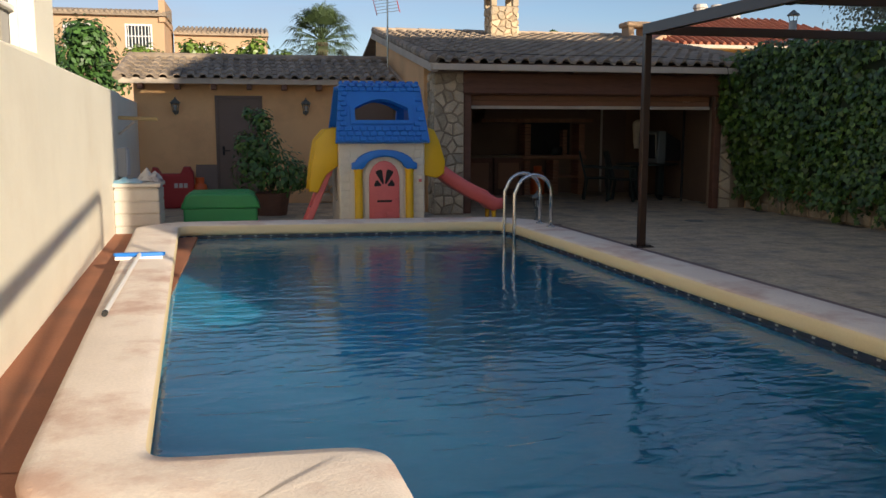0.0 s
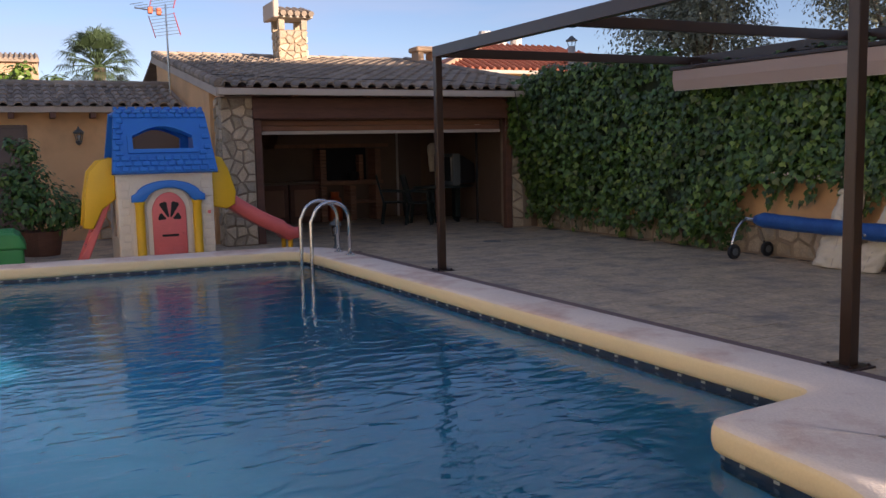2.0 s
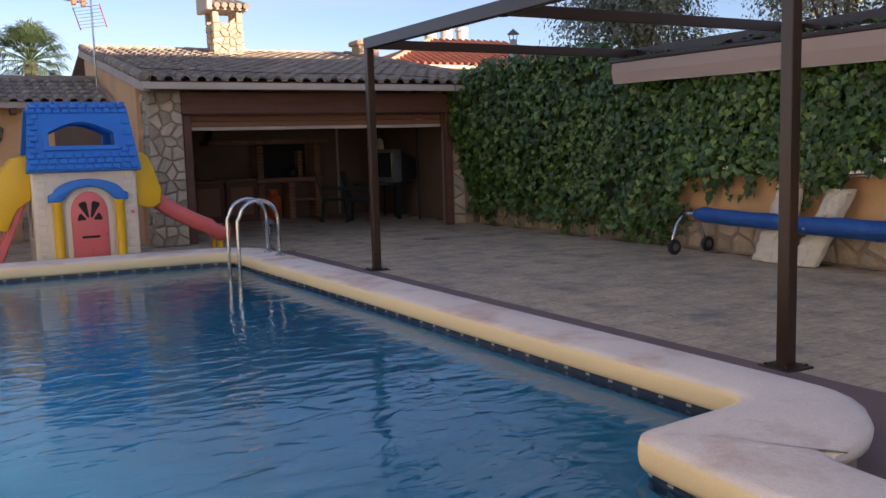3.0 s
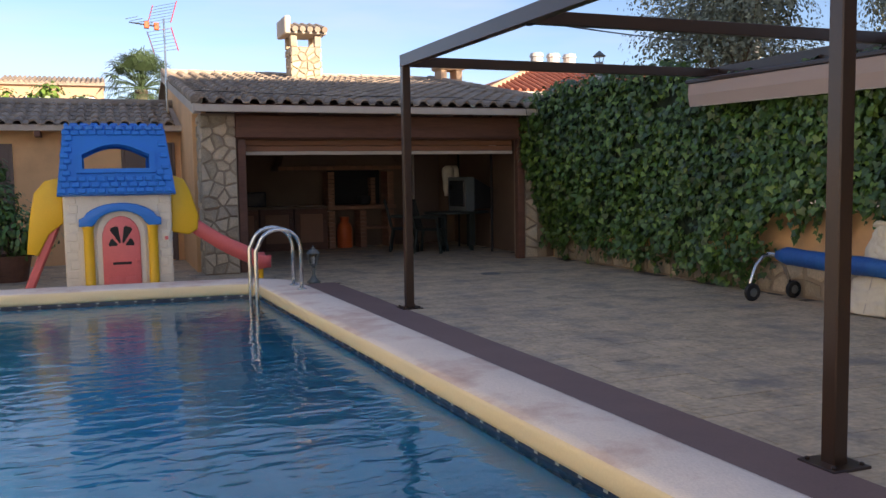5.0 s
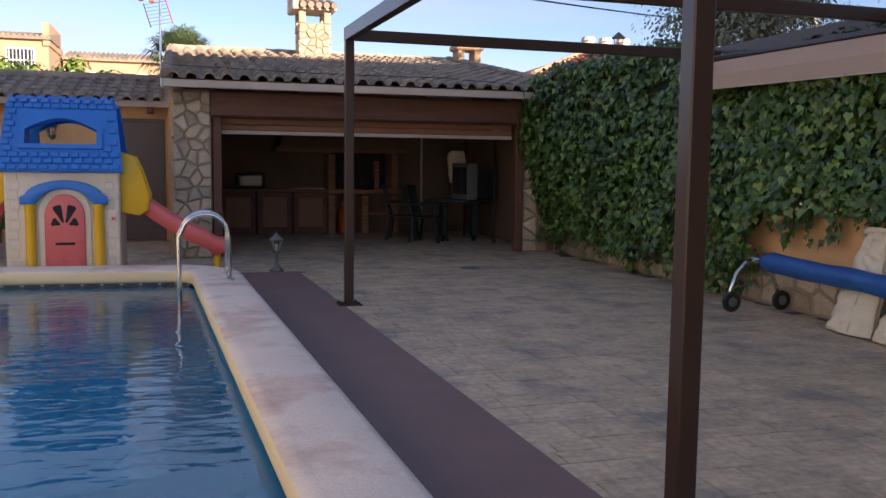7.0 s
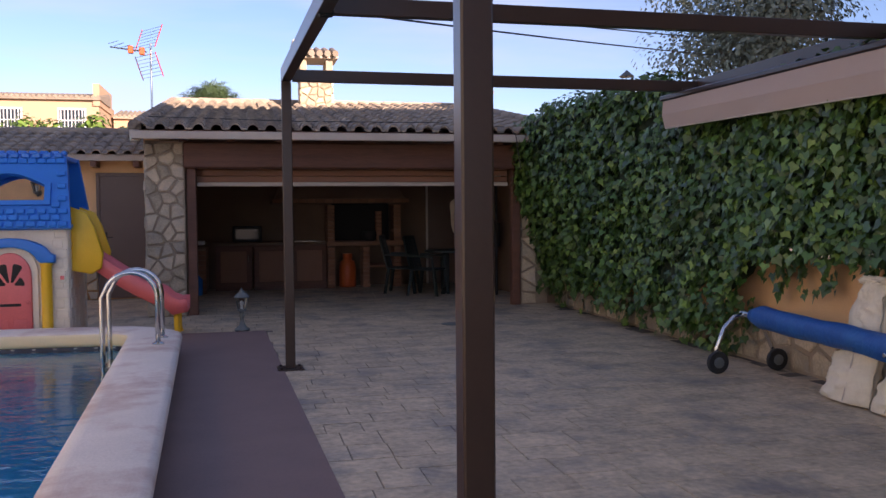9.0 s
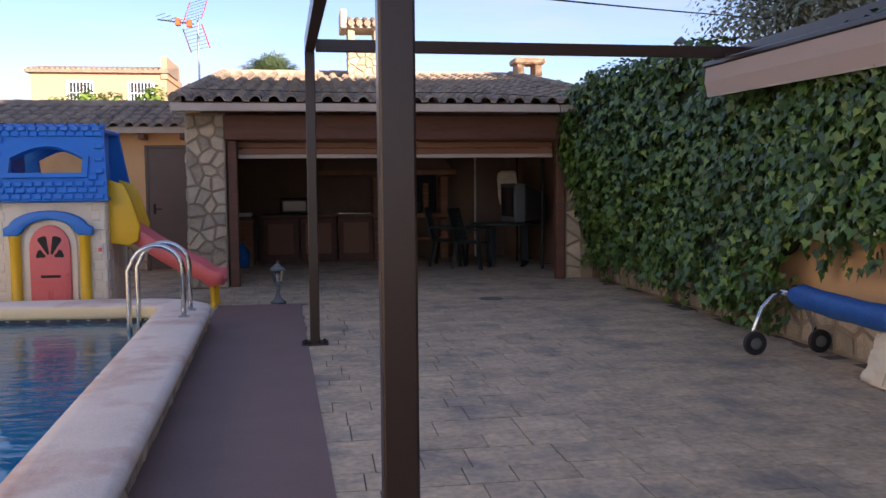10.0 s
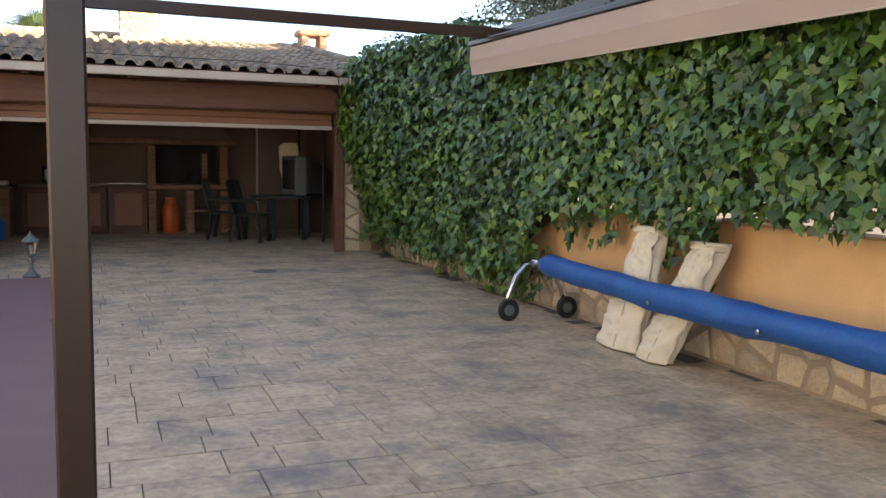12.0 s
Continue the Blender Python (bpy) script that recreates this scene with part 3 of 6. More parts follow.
# ---- garden lamp ----
def lantern_parts(parent, base_z, scale=1.0):
    s = Matrix.Translation((0, 0, base_z)) @ Matrix.Diagonal((scale, scale, scale, 1))
    part("collar", lathe([(0.02, 0.0), (0.05, 0.015), (0.052, 0.03), (0.04, 0.04)], 6, None, s), M_LAMPMETAL, parent)
    g = part("glass", lathe([(0.042, 0.04), (0.07, 0.17)], 6, None, s), M_GLASS, parent, "clear glass pane of the lantern")
    for k in range(6):
        a = 2 * math.pi * k / 6
        part("glazing_bar", tube([s @ Vector((0.044 * math.cos(a), 0.044 * math.sin(a), 0.04)), s @ Vector((0.073 * math.cos(a), 0.073 * math.sin(a), 0.172))], 0.005, 5), M_LAMPMETAL, parent)
    part("cap", lathe([(0.088, 0.168), (0.09, 0.178), (0.06, 0.21), (0.035, 0.225), (0.03, 0.24), (0.012, 0.25), (0.014, 0.262), (0.004, 0.28)], 12, None, s), M_LAMPMETAL, parent)
    part("bulb", lathe([(0.014, 0.04), (0.014, 0.08), (0.024, 0.11), (0.016, 0.135), (0.004, 0.14)], 10, None, s), M_WHITE, parent, "white bulb")
lamp = thing("garden_lamp", "small grey cast-metal garden lantern standing on the patio", "lamp", (4.70, 12.09, 0))
part("foot", lathe([(0.085, 0.0), (0.088, 0.02), (0.06, 0.04), (0.035, 0.07), (0.022, 0.11), (0.022, 0.15), (0.034, 0.175), (0.02, 0.2), (0.018, 0.215)], 16), M_LAMPMETAL, lamp, smooth=True)
lantern_parts(lamp, 0.21)
for x in (-0.64, 1.66):
    wl_ = thing("wall_lamp", "small lantern on a bracket on the orange shed wall", "lamp", (x, 16.36, 1.66), group="wall lamps of the shed")
    part("bracket", tube([(0, 0.14, 0.02), (0, 0.05, -0.03), (0, 0.0, 0.0)], 0.012, 6), M_LAMPMETAL, wl_)
    part("wall_plate", lathe([(0.05, 0), (0.05, 0.012), (0.03, 0.02)], 12, None, Matrix.Translation((0, 0.145, 0.02)) @ pose(0, 0, 0, 90)), M_LAMPMETAL, wl_)
    lantern_parts(wl_, 0.0, 1.0)

drain = thing("floor_drain", "round dark metal drain cover in the patio", "drain", (7.14, 11.96, 0))
part("cover", lathe([(0.14, -0.004), (0.14, 0.005), (0.12, 0.008)], 24), M_LAMPMETAL, drain)

# ---- playhouse with slide ----
house = thing("playhouse", "moulded plastic playhouse, cream walls and blue roof, with slide", "playhouse", (0, 0, 0))
HX0, HX1, HY0, HY1 = 1.79, 2.95, 11.68, 12.71
part("front_wall", box(HX0, HX1, HY0, HY0 + 0.06, 0, 1.24, 0.018, seg=2), M_CREAMP, house)
part("side_wall", box(HX1 - 0.06, HX1, HY0 + 0.063, HY1, 0, 1.24, 0.01), M_CREAMP, house)
part("back_wall", box(HX0, HX1 - 0.063, HY1 - 0.06, HY1, 0, 1.24, 0.01), M_CREAMP, house)
for y0, y1, z0, z1 in ((0.063, 0.32, 0, 1.24), (0.73, 0.967, 0, 1.24), (0.323, 0.727, 0.95, 1.24), (0.323, 0.727, 0, 0.38)):
    part("side_panel", box(HX0, HX0 + 0.06, HY0 + y0, HY0 + y1, z0, z1, 0.01), M_CREAMP, house)
rng = random.Random(4)
blk = bmesh.new()
box(-0.055, 0.055, -0.007, 0.01, -0.045, 0.045, 0.006, blk)
blk_me = bpy.data.meshes.new("block")
blk.to_mesh(blk_me)
blk.free()
blk_me.materials.append(M_CREAMP)
def wall_block(x, z, sx=1.0, side=0):
    ob = new("block", blk_me)
    ob.parent = house
    ob.matrix_local = (Matrix.Translation((x, HY0, z)) if not side else Matrix.Translation((HX1, x, z)) @ pose(0, 0, 0, 0, 0, 90)) @ Matrix.Diagonal((sx, 1, 1, 1))
for k in range(11):
    z = 0.09 + k * 0.105
    o = 0.03 if k % 2 else 0
    for x in (HX0 + 0.075 + o, HX1 - 0.075 - o):
        wall_block(x, z, 0.9 if k % 2 else 1.1)
    for y in (HY0 + 0.1 + o, HY0 + 0.3 + o, HY0 + 0.55, HY1 - 0.12):
        wall_block(y, z, rng.uniform(0.8, 1.3), 1)
cx = (HX0 + HX1) / 2 + 0.02
def arch_outline(half, z0, spring, rise, n=12):
    return [(-half, z0)] + [(-half * math.cos(math.pi * k / n), spring + rise * math.sin(math.pi * k / n)) for k in range(n + 1)] + [(half, z0)]
part("door_surround", extrude(arch_outline(0.265, 0.0, 0.74, 0.29), 0.03, None, Matrix.Translation((cx, HY0 - 0.024, 0)), 0.008), M_CREAMP, house)
door = part("door", extrude(arch_outline(0.205, 0.03, 0.70, 0.25), 0.035, None, Matrix.Translation((cx, HY0 - 0.052, 0)), 0.012), M_PINKP, house, "faded red arched play door", True)
for z0, z1 in ((0.08, 0.26), ):
    for sx in (-1, 1):
        part("door_panel", box(cx + sx * 0.09 - 0.07, cx + sx * 0.09 + 0.07, HY0 - 0.06, HY0 - 0.048, z0, z1, 0.005), M_PINKP, door)
part("letter_slot", box(cx - 0.10, cx + 0.10, HY0 - 0.0545, HY0 - 0.045, 0.395, 0.425, 0.003), M_BLACK, door, "dark letter slot")
part("door_knob", lathe([(0.012, 0), (0.02, 0.012), (0.02, 0.024), (0.008, 0.03)], 12, None, Matrix.Translation((cx + 0.165, HY0 - 0.05, 0.44)) @ pose(0, 0, 0, 90)), M_PINKP, door)
for a, l0, l1 in ((-66, 0.05, 0.14), (-20, 0.045, 0.24), (20, 0.045, 0.24), (66, 0.05, 0.14)):
    ca = radians(a)
    pet = [(l0, -0.01), ((l0 + l1) / 2, -0.03), (l1 - 0.02, -0.048), (l1, -0.03), (l1, 0.03), (l1 - 0.02, 0.048), ((l0 + l1) / 2, 0.03), (l0, 0.01)]
    pts = [(math.sin(ca) * r + math.cos(ca) * s, math.cos(ca) * r - math.sin(ca) * s) for r, s in pet]
    part("door_window", extrude([(x, z) for x, z in pts], 0.008, None, Matrix.Translation((cx, HY0 - 0.0555, 0.60))), M_BLACK, door, "dark petal-shaped window")
for sx in (-1, 1):
    col = part("column", lathe([(0.062, 0.0), (0.062, 0.05), (0.055, 0.06), (0.055, 0.80), (0.064, 0.82), (0.064, 0.86)], 16, None, Matrix.Translation((cx + sx * 0.345, HY0 - 0.03, 0))), M_YELLOWP, house, "yellow half-round column", True)
band = [(-0.44, 0.84), (-0.44, 0.92)] + [(-0.40 * math.cos(math.pi * k / 14), 0.90 + 0.20 * math.sin(math.pi * k / 14)) for k in range(1, 14)] + [(0.44, 0.92), (0.44, 0.84), (0.30, 0.84)]
band += [(0.27 * math.cos(math.pi * k / 14), 0.84 + 0.165 * math.sin(math.pi * k / 14)) for k in range(1, 14)] + [(-0.30, 0.84)]
part("arch", extrude(band, 0.09, None, Matrix.Translation((cx, HY0 - 0.10, 0)), 0.014), M_BLUEP, house, "blue arch over the door", True)
part("bell_plate", box(HX1 - 0.10, HX1 - 0.03, HY0 - 0.02, HY0, 0.63, 0.75, 0.006), M_CREAMP, house)
part("bell_mark", box(HX1 - 0.085, HX1 - 0.045, HY0 - 0.026, HY0 - 0.018, 0.66, 0.70, 0.004), M_PINKP, house)
# blue roof: front panel with its window, back panel, cap
tilt = math.degrees(math.atan2(0.30, 0.76))
def roof_panel(y, sign):
    m = Matrix.Translation((cx - 0.02, y, 1.20)) @ pose(0, 0, 0, -tilt * sign, 0, 0)
    bm = bmesh.new()
    n = 16
    L = 0.80
    win = [(-0.36, 0.30)] + [(-0.36 + 0.72 * k / n, 0.47 + 0.13 * math.sin(math.pi * k / n)) for k in range(n + 1)] + [(0.36, 0.30)]
    outer = [(-0.60, 0.0)] + [(-0.55 + 1.10 * k / n, L) for k in range(n + 1)] + [(0.60, 0.0)]
    outer[0], outer[-1] = (-0.63, 0.0), (0.63, 0.0)
    rings = [[bm.verts.new((x, yy, z)) for x, z in lp] for lp, yy in ((win, 0.05), (outer, 0.05), (outer, 0), (win, 0))]
    k2 = len(win)
    for a, b in zip(rings, rings[1:] + rings[:1]):
        for i in range(k2):
            bm.faces.new((a[i], a[(i + 1) % k2], b[(i + 1) % k2], b[i]))
    bmesh.ops.recalc_face_normals(bm, faces=bm.faces[:])
    bmesh.ops.transform(bm, matrix=m, verts=bm.verts[:])
    p = part("roof_panel", bm, M_BLUEP, house, "blue plastic roof panel with a window opening")
    fr = [(-0.42, 0.25)] + [(-0.42 + 0.84 * k / n, 0.49 + 0.15 * math.sin(math.pi * k / n)) for k in range(n + 1)] + [(0.42, 0.25)]
    bm = bmesh.new()
    rings = [[bm.verts.new((x, yy, z)) for x, z in lp] for lp, yy in ((win, 0.0), (fr, 0.0), (fr, -0.03), (win, -0.03))]
    for a, b in zip(rings, rings[1:] + rings[:1]):
        for i in range(k2):
            bm.faces.new((a[i], a[(i + 1) % k2], b[(i + 1) % k2], b[i]))
    bmesh.ops.recalc_face_normals(bm, faces=bm.faces[:])
    bmesh.ops.transform(bm, matrix=m, verts=bm.verts[:])
    part("window_frame", bm, M_BLUEP, p)
    return m, p
m_front, roof_front = roof_panel(HY0 - 0.12, 1)
m_back, roof_back = roof_panel(HY1 + 0.12, -1)
sh = bmesh.new()
box(-0.045, 0.045, -0.026, 0.004, -0.029, 0.029, 0.008, sh)
sh_me = bpy.data.meshes.new("shingle")
sh.to_mesh(sh_me)
sh.free()
sh_me.materials.append(M_BLUEP)
for r in range(11):
    z = 0.04 + r * 0.071
    half = 0.62 - 0.07 * z / 0.8
    nn = 12
    for k in range(nn):
        x = -half + (k + 0.5 + (0.25 if r % 2 else -0.1)) * 2 * half / nn
        if abs(x) > half - 0.03 or (abs(x) < 0.47 and 0.21 < z < 0.68):
            continue
        ob = new("shingle", sh_me)
        ob.parent = roof_front
        ob.matrix_local = m_front @ Matrix.Translation((x, rng.uniform(0, 0.004), z)) @ Matrix.Diagonal((rng.uniform(0.85, 1.05), 1, 1, 1))
y_t0, y_t1 = HY0 - 0.12 + 0.30, HY1 + 0.12 - 0.30
part("ridge_cap", box(HX0 + 0.04, HX1 - 0.04, y_t0 - 0.02, y_t1 + 0.02, 1.915, 1.965, 0.015, seg=2), M_BLUEP, house)
for row in range(2):
    for k in range(10 + row):
        x = HX0 + 0.05 + (k - 0.5 * row) * 0.107
        x0, x1 = max(x, HX0 + 0.04), min(x + 0.088, HX1 - 0.04)
        part("ridge_shingle", box(x0, x1, y_t0 - 0.05 + row * 0.10, y_t0 + 0.035 + row * 0.10, 1.93 + row * 0.03, 1.985 + row * 0.03, 0.012), M_BLUEP, house)
for x in (HX0 + 0.10, HX1 - 0.16):
    part("roof_post", box(x, x + 0.06, (y_t0 + y_t1) / 2 - 0.2, (y_t0 + y_t1) / 2 + 0.2, 1.2, 1.92, 0.01), M_BLUEP, house)
part("roof_floor", box(HX0 - 0.03, HX1 + 0.03, HY0 - 0.08, HY1 + 0.08, 1.19, 1.24, 0.012), M_BLUEP, house)
# yellow side hoods, red slide and red ladder
hoodR = [(0, 1.42), (0.16, 1.36), (0.23, 1.22), (0.32, 0.92), (0.30, 0.76), (0.20, 0.70), (0, 0.74)]
hoodL = [(0, 1.40), (-0.18, 1.36), (-0.30, 1.22), (-0.36, 0.9), (-0.40, 0.54), (-0.28, 0.52), (-0.16, 0.76), (0, 0.88)]
for y in (HY0 + 0.12, HY0 + 0.66):
    part("side_guard", extrude(hoodR, 0.07, None, Matrix.Translation((HX1, y, 0)), 0.02), M_YELLOWP, house, "yellow slide guard", True)
    part("side_guard", extrude(hoodL, 0.07, None, Matrix.Translation((HX0, y, 0)), 0.02), M_YELLOWP, house, "yellow ladder guard", True)
bm = bmesh.new()
prof = []
for k in range(15):
    u = k / 14
    x = 3.02 + 1.10 * u
    z = 0.30 + 0.62 * (1 - u) ** 1.25 - 0.04 * math.sin(u * math.pi)
    if u > 0.85:
        z = 0.288 + 0.072 * (u - 0.85)
    prof.append((x, z))
sec = [(-0.24, 0.15), (-0.265, 0.13), (-0.25, -0.06), (0.25, -0.06), (0.265, 0.13), (0.24, 0.15), (0.21, 0.13), (0.19, 0.0), (-0.19, 0.0), (-0.21, 0.13)]
rings = [[bm.verts.new((x, HY0 + 0.43 + a, z + b * (0.75 if i > 12 else 1))) for a, b in sec] for i, (x, z) in enumerate(prof)]
for a, b in zip(rings, rings[1:]):
    for i in range(len(sec)):
        bm.faces.new((a[i], b[i], b[(i + 1) % len(sec)], a[(i + 1) % len(sec)]))
bm.faces.new(rings[0])
bm.faces.new(rings[-1][::-1])
bmesh.ops.recalc_face_normals(bm, faces=bm.faces[:])
part("slide", bm, M_PINKP, house, "faded red plastic slide", True)
part("slide_foot", lathe([(0.045, 0.0), (0.04, 0.03), (0.03, 0.06), (0.035, 0.25)], 12, None, Matrix.Translation((4.0, HY0 + 0.25, 0))), M_YELLOWP, house)
part("slide_foot", lathe([(0.045, 0.0), (0.04, 0.03), (0.03, 0.06), (0.035, 0.25)], 12, None, Matrix.Translation((4.0, HY0 + 0.6, 0))), M_YELLOWP, house)
for y in (HY0 + 0.2, HY0 + 0.62):
    part("ladder_side", beam((HX0 - 0.46, y, 0.0), (HX0 - 0.10, y, 0.85), 0.05, 0.09, 0.015), M_PINKP, house, "faded red ladder side")
for k in range(4):
    u = 0.12 + k * 0.22
    part("ladder_rung", beam((HX0 - 0.46 + 0.36 * u, HY0 + 0.2, 0.85 * u), (HX0 - 0.46 + 0.36 * u, HY0 + 0.62, 0.85 * u), 0.07, 0.04, 0.01), M_PINKP, house)

# ---- chimney, antenna, roof neighbours ----
chimney = thing("chimney", "stone-clad chimney with a small tiled cap", "chimney", (5.83, 18.75, 0))
CZ = 3.15
part("core", box(0.02, 0.60, 0.02, 0.60, CZ, 4.02), M_MORTAR, chimney)
for x in (0.0, 0.49):
    for y in (0.0, 0.49):
        part("corner_post", box(x, x + 0.13, y, y + 0.13, 4.02, 4.26, 0.01), M_STONE, chimney)
part("cap_slab", box(-0.10, 0.72, -0.10, 0.72, 4.26, 4.31, 0.01), M_EAVE, chimney)
part("side_slab", box(-0.14, -0.02, -0.14, 0.74, 4.25, 4.60, 0.02), M_EAVE, chimney, "pale upstand slab")
part("back_slab", box(-0.016, 0.60, 0.60, 0.72, 4.314, 4.57, 0.02), M_EAVE, chimney)
part("cap", extrude([(-0.14, 4.314), (-0.14, 4.34), (0.595, 4.53), (0.595, 4.314)], 0.72, None, Matrix.Translation((0.72, 0, 0)) @ pose(0, 0, 0, 0, 0, 90)), M_ROOF, chimney, "small sloping tiled lid")
for k in range(5):
    part("cap_tile", tube([(0.06 + k * 0.15, -0.20, 4.335), (0.06 + k * 0.15, 0.58, 4.54)], [0.062, 0.055], 8), M_ROOF, chimney)
ch2 = thing("chimney", "small cream rendered chimney with an open side", "chimney", (9.15, 19.0, 0))
part("stack", box(0, 0.5, 0, 0.4, 2.9, 3.45, 0.01), M_FACADE, ch2)
for x in (0.0, 0.36):
    part("corner_post", box(x, x + 0.14, 0.0, 0.4, 3.45, 3.68, 0.01), M_FACADE, ch2)
part("cap", box(-0.06, 0.56, -0.06, 0.46, 3.68, 3.8, 0.03), M_FACADE, ch2)
flue = thing("flue_pipe", "galvanised flue pipe with a conical cowl", "flue", (11.0, 15.5, 0))
part("pipe", lathe([(0.075, -0.03), (0.075, 3.45)], 14), M_PALEBOX, flue, smooth=True)
part("cowl", lathe([(0.12, 3.55), (0.125, 3.56), (0.01, 3.66)], 14), M_LAMPMETAL, flue)
for k in range(3):
    a = k * 2.09
    part("cowl_strut", tube([(0.07 * math.cos(a), 0.07 * math.sin(a), 3.43), (0.1 * math.cos(a), 0.1 * math.sin(a), 3.56)], 0.008, 5), M_LAMPMETAL, flue)

antenna = thing("tv_antenna", "roof television antenna with a wire grid and orange clamps", "antenna", (3.30, 17.1, 0))
part("mast", tube([(0, 0, 2.4), (0, 0, 4.15)], 0.018, 8), M_STEEL, antenna)
def agrid(v):
    return Matrix.Translation((-0.13, -0.05, 4.0)) @ pose(0, 0, 0, 0, 0, 35) @ Vector(v)
for s in (-1, 1):
    for k in range(7):
        z = s * (0.06 + k * 0.055)
        part("grid_wire", tube([agrid((0.05 + 0.02 * k, 0.32, z)), agrid((0.05 + 0.02 * k, -0.32, z))], 0.006, 5), M_STEEL, antenna)
    part("grid_edge", tube([agrid((0.05, 0.32, s * 0.04)), agrid((0.19, 0.32, s * 0.42))], 0.009, 5), M_REDP, antenna, "red plastic grid edge")
    part("grid_edge", tube([agrid((0.05, -0.32, s * 0.04)), agrid((0.19, -0.32, s * 0.42))], 0.009, 5), M_REDP, antenna, "red plastic grid edge")
part("boom", tube([agrid((0.08, 0, 0)), agrid((-0.55, 0, 0))], 0.012, 6), M_STEEL, antenna)
for k in range(5):
    part("element", tube([agrid((-0.1 - k * 0.1, 0.16, 0.02 * k)), agrid((-0.1 - k * 0.1, -0.16, 0.02 * k))], 0.007, 5), M_STEEL, antenna)
for k in (0.0, -0.2):
    part("clamp", box(-0.04, 0.04, -0.05, 0.05, -0.06, 0.06, 0.01, None, Matrix.Translation(agrid((k, 0, 0)))), M_GAS, antenna, "orange plastic clamp")

# ---- east side: pool cover reel, sacks ----
reel = thing("pool_cover_reel", "blue pool cover rolled on a wheeled steel reel", "pool cover reel")
pts, rad = [], []
for k in range(41):
    t = k / 40
    pts.append((8.72 + 0.003 * math.sin(k * 1.3), 8.20 - 5.08 * t, 0.475 + 0.03 * t - 0.05 * math.sin(math.pi * t) + 0.003 * math.sin(k * 0.9)))
    rad.append(0.088 + 0.003 * math.sin(k * 1.7) + (0.012 if 12 < k < 20 else 0) - (0.035 if k in (0, 40) else 0))
bm = tube(pts, rad, 20)
for v in bm.verts:
    n3 = noise.noise(Vector((v.co.x * 9, v.co.y * 3, v.co.z * 9)))
    v.co.z += 0.006 * n3
    v.co.x += 0.006 * n3
part("cover", bm, M_COVER, reel, "creased blue cover roll", True)
flap = bmesh.new()
for k in range(30):
    y = 6.9 - k * 0.09
    a = flap.verts.new((8.63 + 0.006 * math.sin(k), y, 0.46))
    b = flap.verts.new((8.625 + 0.01 * math.sin(k * 1.4), y, 0.385 - 0.02 * math.sin(k * 0.33)))
    c = flap.verts.new((8.64 + 0.01 * math.sin(k * 1.4), y, 0.385 - 0.02 * math.sin(k * 0.33)))
    if k:
        flap.faces.new((pa, pb, b, a))
        flap.faces.new((pb, pc, c, b))
    pa, pb, pc = a, b, c
part("loose_edge", flap, M_COVER, reel, "loose edge of the blue cover", True)
for y in (6.6, 5.6, 4.6):
    part("eyelet", lathe([(0.016, 0), (0.016, 0.006), (0.008, 0.008)], 12, None, Matrix.Translation((8.622, y, 0.41)) @ pose(0, 0, 0, 0, -90, 0)), M_STEEL, reel)
part("axle", tube([(8.72, 8.36, 0.47), (8.72, 8.0, 0.475)], 0.025, 10), M_STEEL, reel)
part("axle", tube([(8.72, 3.2, 0.50), (8.72, 2.9, 0.50)], 0.025, 10), M_STEEL, reel)
for y in (8.33, 2.95):
    arch = [(8.46, y, 0.09), (8.475, y, 0.20), (8.54, y, 0.36), (8.63, y, 0.45), (8.72, y, 0.475), (8.82, y, 0.44), (8.92, y, 0.33), (8.98, y, 0.20), (9.0, y, 0.09)]
    part("stand", tube(arch, 0.019, 10), M_STEEL, reel, "chrome arched stand", True)
    for x in (8.46, 9.0):
        w = part("wheel", lathe([(0.05, -0.022), (0.085, -0.022), (0.092, -0.012), (0.092, 0.012), (0.085, 0.022), (0.05, 0.022)], 24, None, Matrix.Translation((x, y - 0.045, 0.092)) @ pose(0, 0, 0, 90)), M_RUBBER, reel, "black rubber wheel")
        part("hub", lathe([(0.03, -0.03), (0.045, -0.024), (0.045, 0.024), (0.03, 0.03)], 16, None, Matrix.Translation((x, y - 0.045, 0.092)) @ pose(0, 0, 0, 90)), M_LAMPMETAL, w)

def sheet(bm, place, thick, folds, seed, n=26, k=14):
    """A creased thick sheet; place(u, v) gives its middle surface and the way it faces."""
    g = {}
    for side in (0, 1):
        for i in range(n + 1):
            for j in range(k + 1):
                u, v = i / n, j / k - 0.5
                p, face = place(u, v)
                crease = 0.032 * noise.noise(Vector((u * 5 + seed, v * 4, 1))) + 0.030 * abs(noise.noise(Vector((u * 9 + v * 6, v * 8 + seed, 4))))
                crease += folds * math.sin(v * 21 + 2.5 * math.sin(u * 4 + seed))
                rim = max(0.15, 1 - abs(2 * v) ** 5) * max(0.35, 1 - abs(2 * u - 1) ** 9)
                g[side, i, j] = bm.verts.new(p + face * (crease + (thick if side else -thick) * rim))
    for side in (0, 1):
        for i in range(n):
            for j in range(k):
                bm.faces.new((g[side, i, j], g[side, i + 1, j], g[side, i + 1, j + 1], g[side, i, j + 1]))
    for i in range(n):
        for j in (0, k):
            bm.faces.new((g[0, i, j], g[0, i + 1, j], g[1, i + 1, j], g[1, i, j]))
    for j in range(k):
        for i in (0, n):
            bm.faces.new((g[0, i, j], g[0, i, j + 1], g[1, i, j + 1], g[1, i, j]))
    bmesh.ops.recalc_face_normals(bm, faces=bm.faces[:])
    return bm

